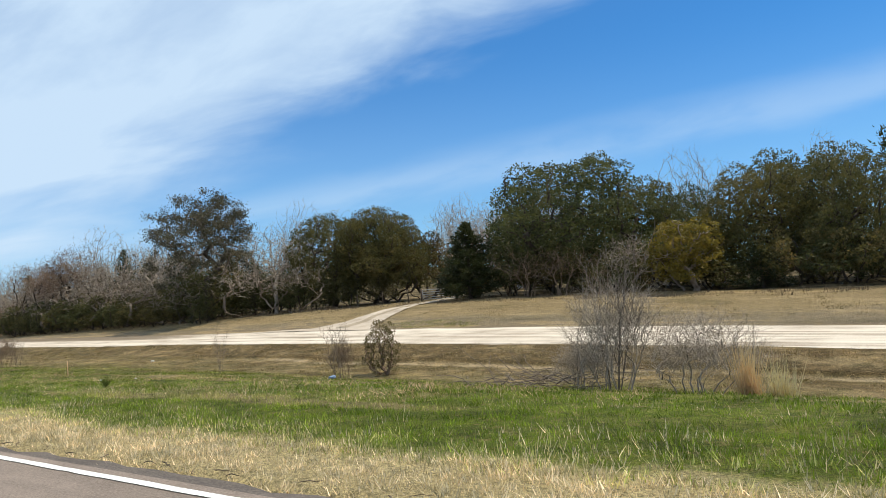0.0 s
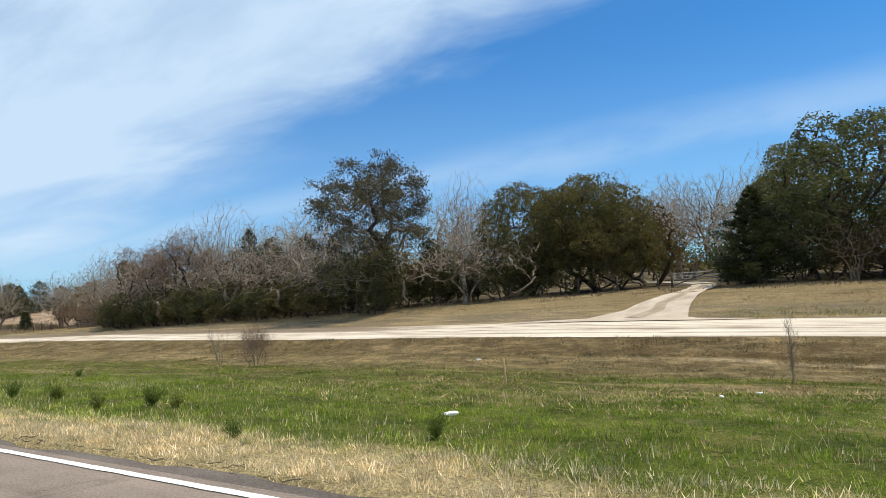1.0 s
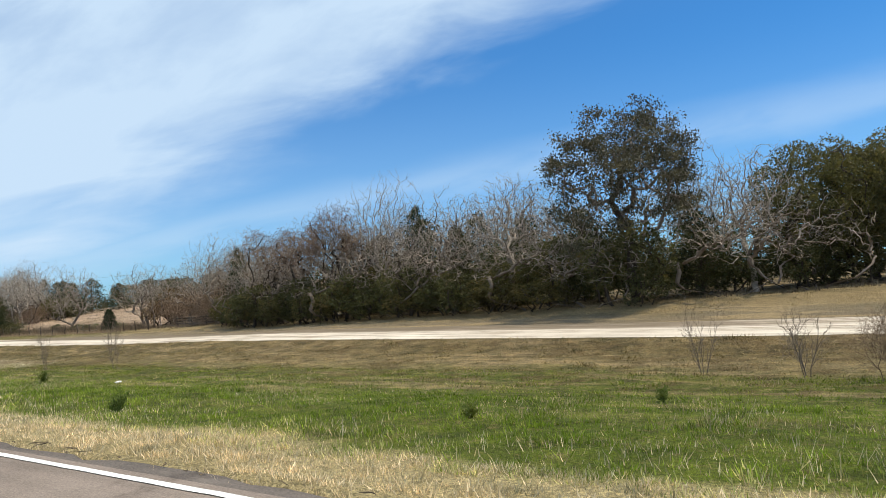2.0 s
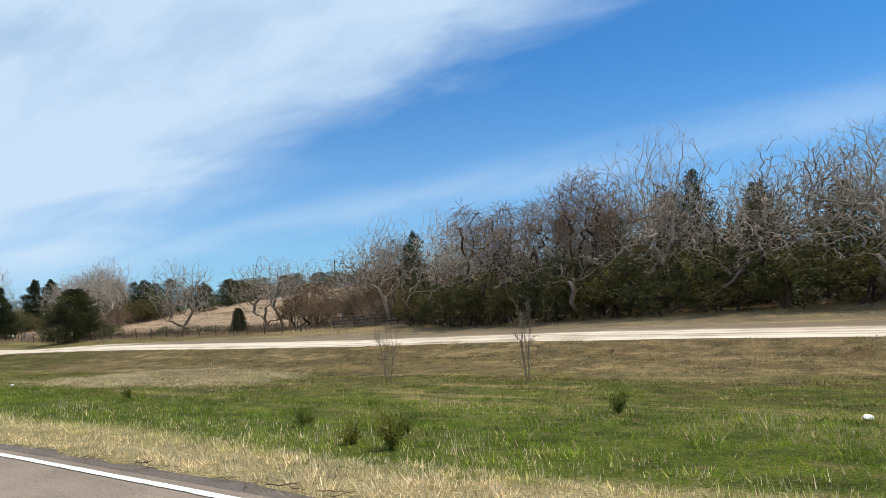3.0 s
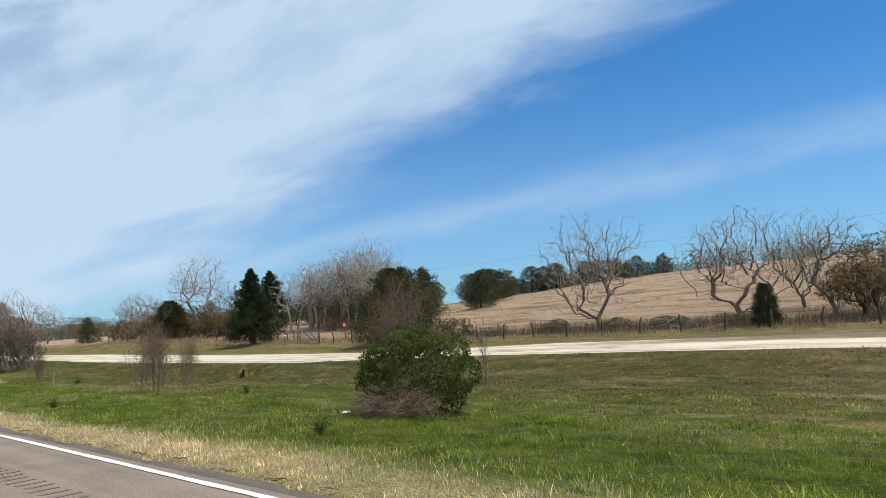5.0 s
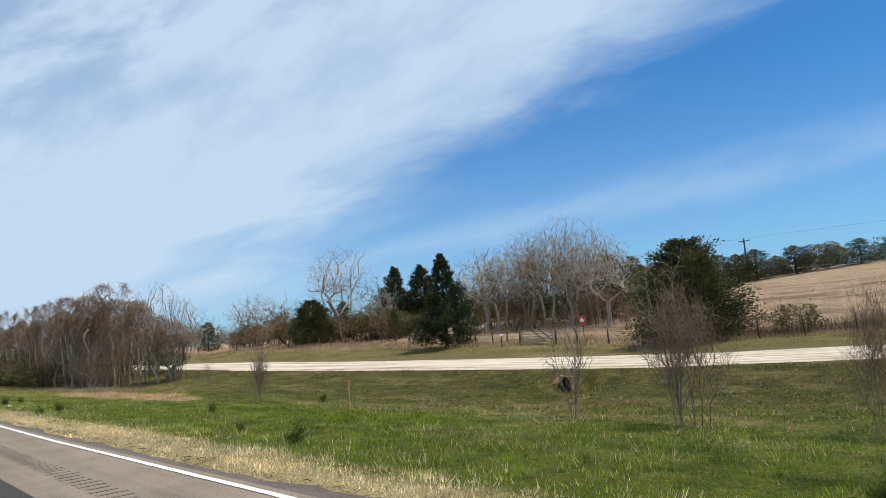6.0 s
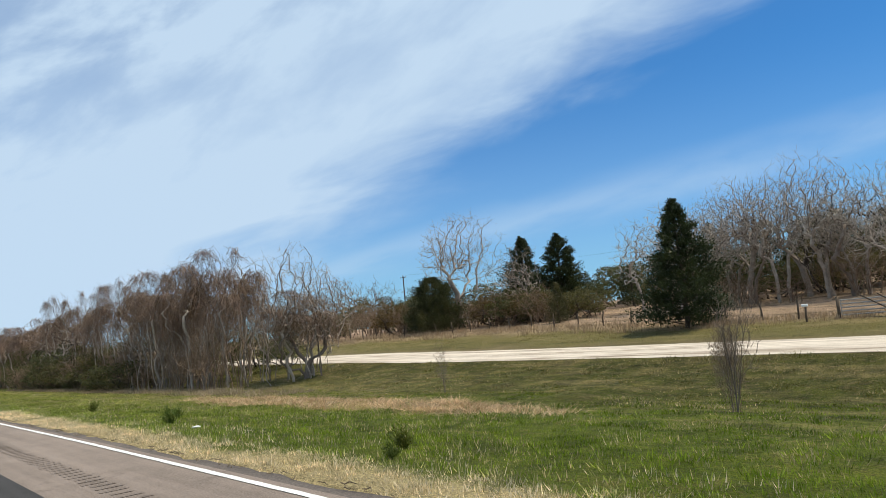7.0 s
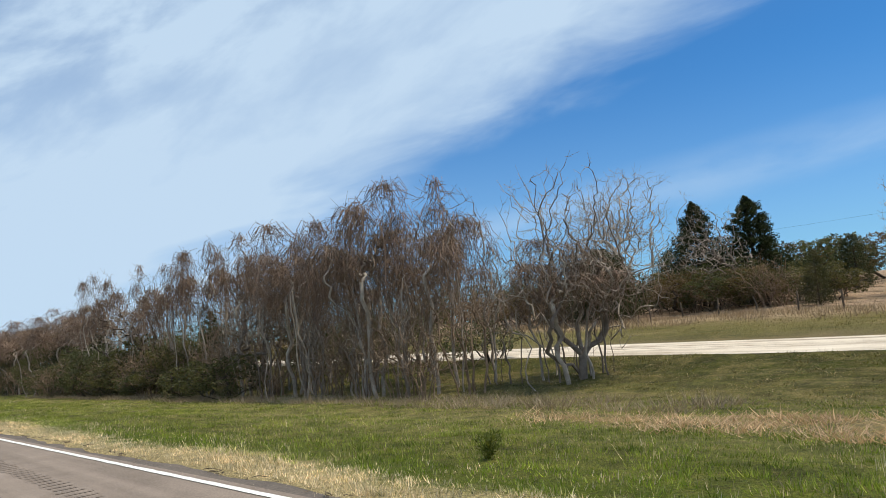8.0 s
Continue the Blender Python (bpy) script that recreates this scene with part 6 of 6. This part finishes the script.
WEEDS = []
for s in (91, 92, 93):
    rng = np.random.default_rng(s)
    stalk, leaf = Soup(), Soup()
    for k in range(16):
        a, r = rng.uniform(0, 6.28), rng.uniform(0.08, 0.32)
        p = np.array((r * math.cos(a), r * math.sin(a), rng.uniform(0.2, 0.55) * (1.3 - r)))
        stalk.tube([(0, 0, -0.03), p * 0.5 + np.array((0, 0, 0.06)), p], (0.009, 0.007, 0.004), 3)
        u = rng.uniform(0.25, 1.05, 26)
        leaf.leaves(rng, p * u[:, None] + rng.normal(size=(26, 3)) * 0.045, 0.10, 0.34, unit(p), 0.8)
    WEEDS.append((stalk.mesh("stalk", LEAF_WEED), leaf.mesh("leaves", LEAF_WEED)))


def weed(x, y, size, i):
    top = new("weed")
    top.empty_display_size = 0.2
    top.matrix_basis = Matrix.LocRotScale((x, y, ground_z(x, y)), Euler((0, 0, i * 1.3)), (size, size, size))
    tagged(top, "leafy dark green weed rising from the grass", "weed", "leafy weeds")
    part("stalk", WEEDS[i % 3][0], top)
    part("leaves", WEEDS[i % 3][1], top)


weeds = ((-38.1, 7.5, 1.1), (-36.8, 7.9, 1.2), (-33.4, 7.1, 1.0), (-32.5, 7.7, 1.2), (-31.8, 7.8, .8), (-24.9, 6.8, .9), (-27.5, 5.8, .7), (-58.0, 6.8, 1.3), (-59.6, 6.9, .9), (-53.2, 7.3, 1.1), (-69.4, 7.9, 1.1), (-67.1, 7.8, 1.0),
         (-66.4, 6.7, 1.4), (-67.2, 6.8, 1.1), (-65.3, 11.3, 1.2), (-87.4, 6.9, 1.0))
more_weeds = ((-126.2, 7.3, 1.0), (-126.1, 13.9, 1.0), (-112.7, 7.5, .9), (-154.3, 6.2, .8), (-146.0, 9.4, 1.1), (-139.3, 7.2, .7), (-135.7, 6.6, 1.2), (-167.9, 8.0, 1.0), (-175.4, 7.5, 1.2), (-155.1, 7.0, 1.2), (-165.3, 6.9, 1.4),
              (-20.0, 11.0, .9), (-46.0, 9.0, .8), (-44.0, 12.0, .9), (-79.0, 10.0, .8), (-99.0, 8.0, .8), (-104.0, 14.0, .9), (-150.0, 16.0, 1.0))
for i, (x, y, s) in enumerate(weeds + more_weeds):
    weed(x, y, 0.6 * s, i)


def dead_branches(x, y, width, count, seed, bark, label, high=0.3, thick=0.035):
    """A low heap of fallen branches."""
    rng = np.random.default_rng(seed)
    s = Soup()
    for _ in range(count):
        p = np.array((rng.normal() * width * 0.35, rng.normal() * width * 0.2, rng.uniform(0.04, high)))
        d, pts = unit(np.array((rng.normal(), rng.normal() * 0.6, rng.normal() * 0.18))), [p.copy()]
        for _ in range(4):
            d = unit(d + rng.normal(size=3) * 0.2)
            p = p + d * width * 0.12
            p[2] = max(p[2], 0.03)
            pts.append(p.copy())
        r = rng.uniform(0.006, thick)
        s.tube(pts, np.linspace(r, r * 0.4, 5), 5)
    ob = new("dead_wood", s.mesh("dead_wood", bark))
    ob.matrix_basis = pose(x, y, ground_z(x, y))
    tagged(ob, label, "dead wood", kind="stuff")


dead_branches(-7.6, 14.8, 2.6, 90, 1, BARK_BROWN, "low heap of fallen grey branches in the verge", 0.3, 0.018)
dead_branches(-113.7, 10.2, 1.2, 900, 2, SCRUB_BARK, "heap of dead brown twigs under the green bush", 0.5, 0.008)
dead_branches(-122.0, 43.5, 5.0, 40, 3, BARK_PALE, "fallen pale branches beside the pasture fence")
dead_branches(-100.0, 41.0, 4.0, 40, 4, BARK_BROWN, "fallen brown branches at the end of the wood")


def runners(name, count, seed, label):
    """Dead brown runners that creep from the grass over the crumbling edge."""
    rng = np.random.default_rng(seed)
    s = Soup()
    for _ in range(count):
        x, y = rng.uniform(-215, 0), rng.uniform(4.36, 4.5)
        pts, a = [], rng.normal() * 0.35
        for k in range(5):
            pts.append((x, max(4.3, y), 0.012 + rng.uniform(0, 0.03)))
            x, y, a = x + math.cos(a) * 0.06, y + math.sin(a) * 0.06, a + rng.normal() * 0.45
        w = rng.uniform(0.003, 0.009)
        s.tube(pts, (w * 0.6, w, w, w * 0.8, w * 0.4), 4)
    tagged(new(name, s.mesh(name, RUNNER)), label, "dead grass", kind="stuff")


runners("grass_runner_mat", 520, 30, "dark dead runners creeping over the crumbling asphalt edge")


# ---- grass ----
def blades(name, x0, x1, y0, y1, count, height, width, material, label, seed, lean=0.35, clumped=0.0, oval=False):
    """Standing blades, each a narrow folded sliver, scattered over a strip of ground."""
    rng = np.random.default_rng(seed)
    x, y = rng.uniform(x0, x1, count), rng.uniform(y0, y1, count)
    tall, fan_x, fan_y = np.ones(count), np.zeros(count), np.zeros(count)
    if clumped:
        k = max(8, count // 17)
        cx, cy = rng.uniform(x0, x1, k), rng.uniform(y0, y1, k)
        pick = rng.integers(0, k, count)
        fan_x, fan_y = rng.normal(size=count), rng.normal(size=count)
        sway_x, sway_y = rng.normal(size=k) * 0.4, rng.normal(size=k) * 0.4
        x, y = cx[pick] + fan_x * clumped, np.clip(cy[pick] + fan_y * clumped, y0, y1)
        swell = 0.5 + 0.5 * np.sin(cx * 1.1 + 2 * np.sin(cy * 0.9)) * np.sin(cy * 1.7 + 2 * np.sin(cx * 0.43))
        tall = (rng.uniform(0.45, 1.35, k) * (0.7 + 0.6 * swell))[pick]
        fan_x, fan_y = fan_x + sway_x[pick], fan_y + sway_y[pick]
    if oval:
        far = ((x - (x0 + x1) / 2) / (x1 - x0) * 2) ** 2 + ((y - (y0 + y1) / 2) / (y1 - y0) * 2) ** 2
        keep = far < 1 + 0.5 * np.sin(x * 1.3 + y) * np.sin(y * 1.9 - x * 0.4) + 0.25 * rng.normal(size=count)
        x, y, tall, fan_x, fan_y = x[keep], y[keep], tall[keep], fan_x[keep], fan_y[keep]
        count = len(x)
    step = 0.5
    ix, iy = np.arange(x.min() - 1, x.max() + 1, step), np.arange(y0 - 0.5, y1 + 1.0, 0.4)
    table = np.array([[ground_z(a, b) for a in ix] for b in iy])
    fx, fy = (x - ix[0]) / step, (y - iy[0]) / 0.4
    i, j = fx.astype(int), fy.astype(int)
    u, w = fx - i, fy - j
    z = (table[j, i] * (1 - u) + table[j, np.minimum(i + 1, len(ix) - 1)] * u) * (1 - w) + (table[j + 1, i] * (1 - u) + table[j + 1, np.minimum(i + 1, len(ix) - 1)] * u) * w
    a = rng.uniform(0, 6.28, count)
    h = height * rng.uniform(0.5, 1.2, count) * tall
    ox, oy = np.cos(a) * width * 0.5, np.sin(a) * width * 0.5
    lx, ly = (rng.normal(size=count) * 0.6 + fan_x * 0.7) * lean * h, (rng.normal(size=count) * 0.6 + fan_y * 0.7) * lean * h
    v = np.stack([np.stack([x - ox, y - oy, z - 0.02], 1), np.stack([x + ox, y + oy, z - 0.02], 1), np.stack([x + lx, y + ly, z + h], 1)], axis=1).reshape(-1, 3)
    tagged(new(name, from_arrays(name, v, np.arange(3 * count).reshape(-1, 3), material)), label, "grass", kind="stuff")


blades("dry_grass", -250, -96, 4.42, 5.75, 110000, 0.075, 0.016, TALL, "short straw-coloured grass along the asphalt edge", 21, 0.6, clumped=0.075)
blades("dry_grass", -98, 2, 4.42, 6.1, 110000, 0.078, 0.016, TALL, "short straw-coloured grass along the asphalt edge", 1, 0.6, clumped=0.075)
blades("edge_tufts", -220, 2, 4.30, 4.5, 16000, 0.085, 0.016, TALL, "straggling dry tufts over the asphalt edge", 22, 0.9, clumped=0.07)
blades("green_grass", -255, 2, 5.6, 12.0, 320000, 0.085, 0.019, LUSH, "fresh green grass of the verge", 2, 0.5, clumped=0.11)
blades("tall_stems", -250, 2, 5.5, 13.0, 2600, 0.24, 0.009, TALL, "scattered taller stems in the verge", 20, 0.35, clumped=0.25)
blades("short_grass", -260, 2, 11.0, 18.5, 170000, 0.060, 0.032, LUSH, "short green grass of the swale", 3, 0.7, clumped=0.17)
blades("bank_grass", -260, 2, 17.5, 25.8, 120000, 0.055, 0.036, MOWN, "mown brownish grass on the bank below the gravel road", 4, 0.8, clumped=0.17)
blades("bank_edge_tufts", -260, 2, 24.9, 25.7, 9000, 0.09, 0.03, MOWN, "ragged taller grass along the lip of the gravel road", 34, 0.5, clumped=0.22)
blades("drive_corner_grass", -29.2, -22.0, 33.9, 35.9, 2600, 0.09, 0.04, LUSH, "green grass in the corner of road and drive", 41, 0.6, clumped=0.25, oval=True)
blades("lawn_grass", -260, 6, 35.6, 44.0, 60000, 0.06, 0.045, MOWN, "cropped grass before the wood", 5, 0.7, clumped=0.3)
blades("fence_grass", -215, -112, 38.6, 43.5, 16000, 0.42, 0.035, PASTURE, "tall dry grass along the pasture fence", 6, 0.3, clumped=0.4)
blades("fence_weeds", -150, -111, 41.2, 43.4, 9000, 0.7, 0.03, RUNNER, "tall dead brown weeds along the pasture fence", 23, 0.3, clumped=0.35)
blades("pasture_grass", -215, -95, 43.5, 75.0, 26000, 0.09, 0.06, PASTURE, "dry straw-coloured pasture grass on the hill", 7, 0.7, clumped=0.5)
blades("wood_edge_grass", -112, 4, 40.2, 43.8, 6000, 0.28, 0.035, RUNNER, "dead brown grass under the edge of the wood", 8, 0.3, clumped=0.3)
blades("straw_patch", -94.6, -80, 12.2, 20.2, 21000, 0.085, 0.034, STRAW, "flattened straw stubble in the swale", 9, 2.4, clumped=0.3, oval=True)
blades("reed_strip", -180, -156, 11.4, 14.6, 9000, 0.16, 0.03, STRAW, "flattened pale reeds before the thicket", 10, 1.4, clumped=0.25, oval=True)
blades("reed_strip", -240, -176, 14.6, 17.6, 12000, 0.26, 0.03, PASTURE, "dry reeds along the thicket", 11, 0.7, clumped=0.3)
blades("tall_bunch_grass", -3.0, -2.72, 13.7, 13.9, 420, 0.9, 0.016, STRAW_PALE, "tall tan bunch grass standing upright", 12, 0.14, clumped=0.05)
blades("tall_bunch_grass", -2.5, -2.2, 13.8, 14.0, 200, 0.62, 0.016, STRAW_PALE, "tall tan bunch grass standing upright", 13, 0.16, clumped=0.06)
blades("straw_patch", -36, -4, 9.5, 15.0, 7000, 0.07, 0.022, STRAW, "scattered straw in the green verge", 14, 1.4, clumped=0.35, oval=True)
blades("straw_patch", -150, -126, 12.0, 20.0, 5000, 0.10, 0.03, PASTURE, "scattered straw in the green swale", 15, 1.4, clumped=0.3, oval=True)
blades("dry_streak", -78, 2, 5.9, 8.0, 11000, 0.095, 0.015, TALL, "dry straw blades mixed into the green verge", 31, 0.4, clumped=0.3)
blades("dry_streak", -62, 2, 9.6, 11.0, 4500, 0.075, 0.018, TALL, "pale dry streak through the green verge", 32, 0.6, clumped=0.35, oval=True)
blades("dry_streak", -240, -78, 5.6, 7.0, 9000, 0.095, 0.015, TALL, "thin dry straw blades in the green verge", 33, 0.4, clumped=0.3)
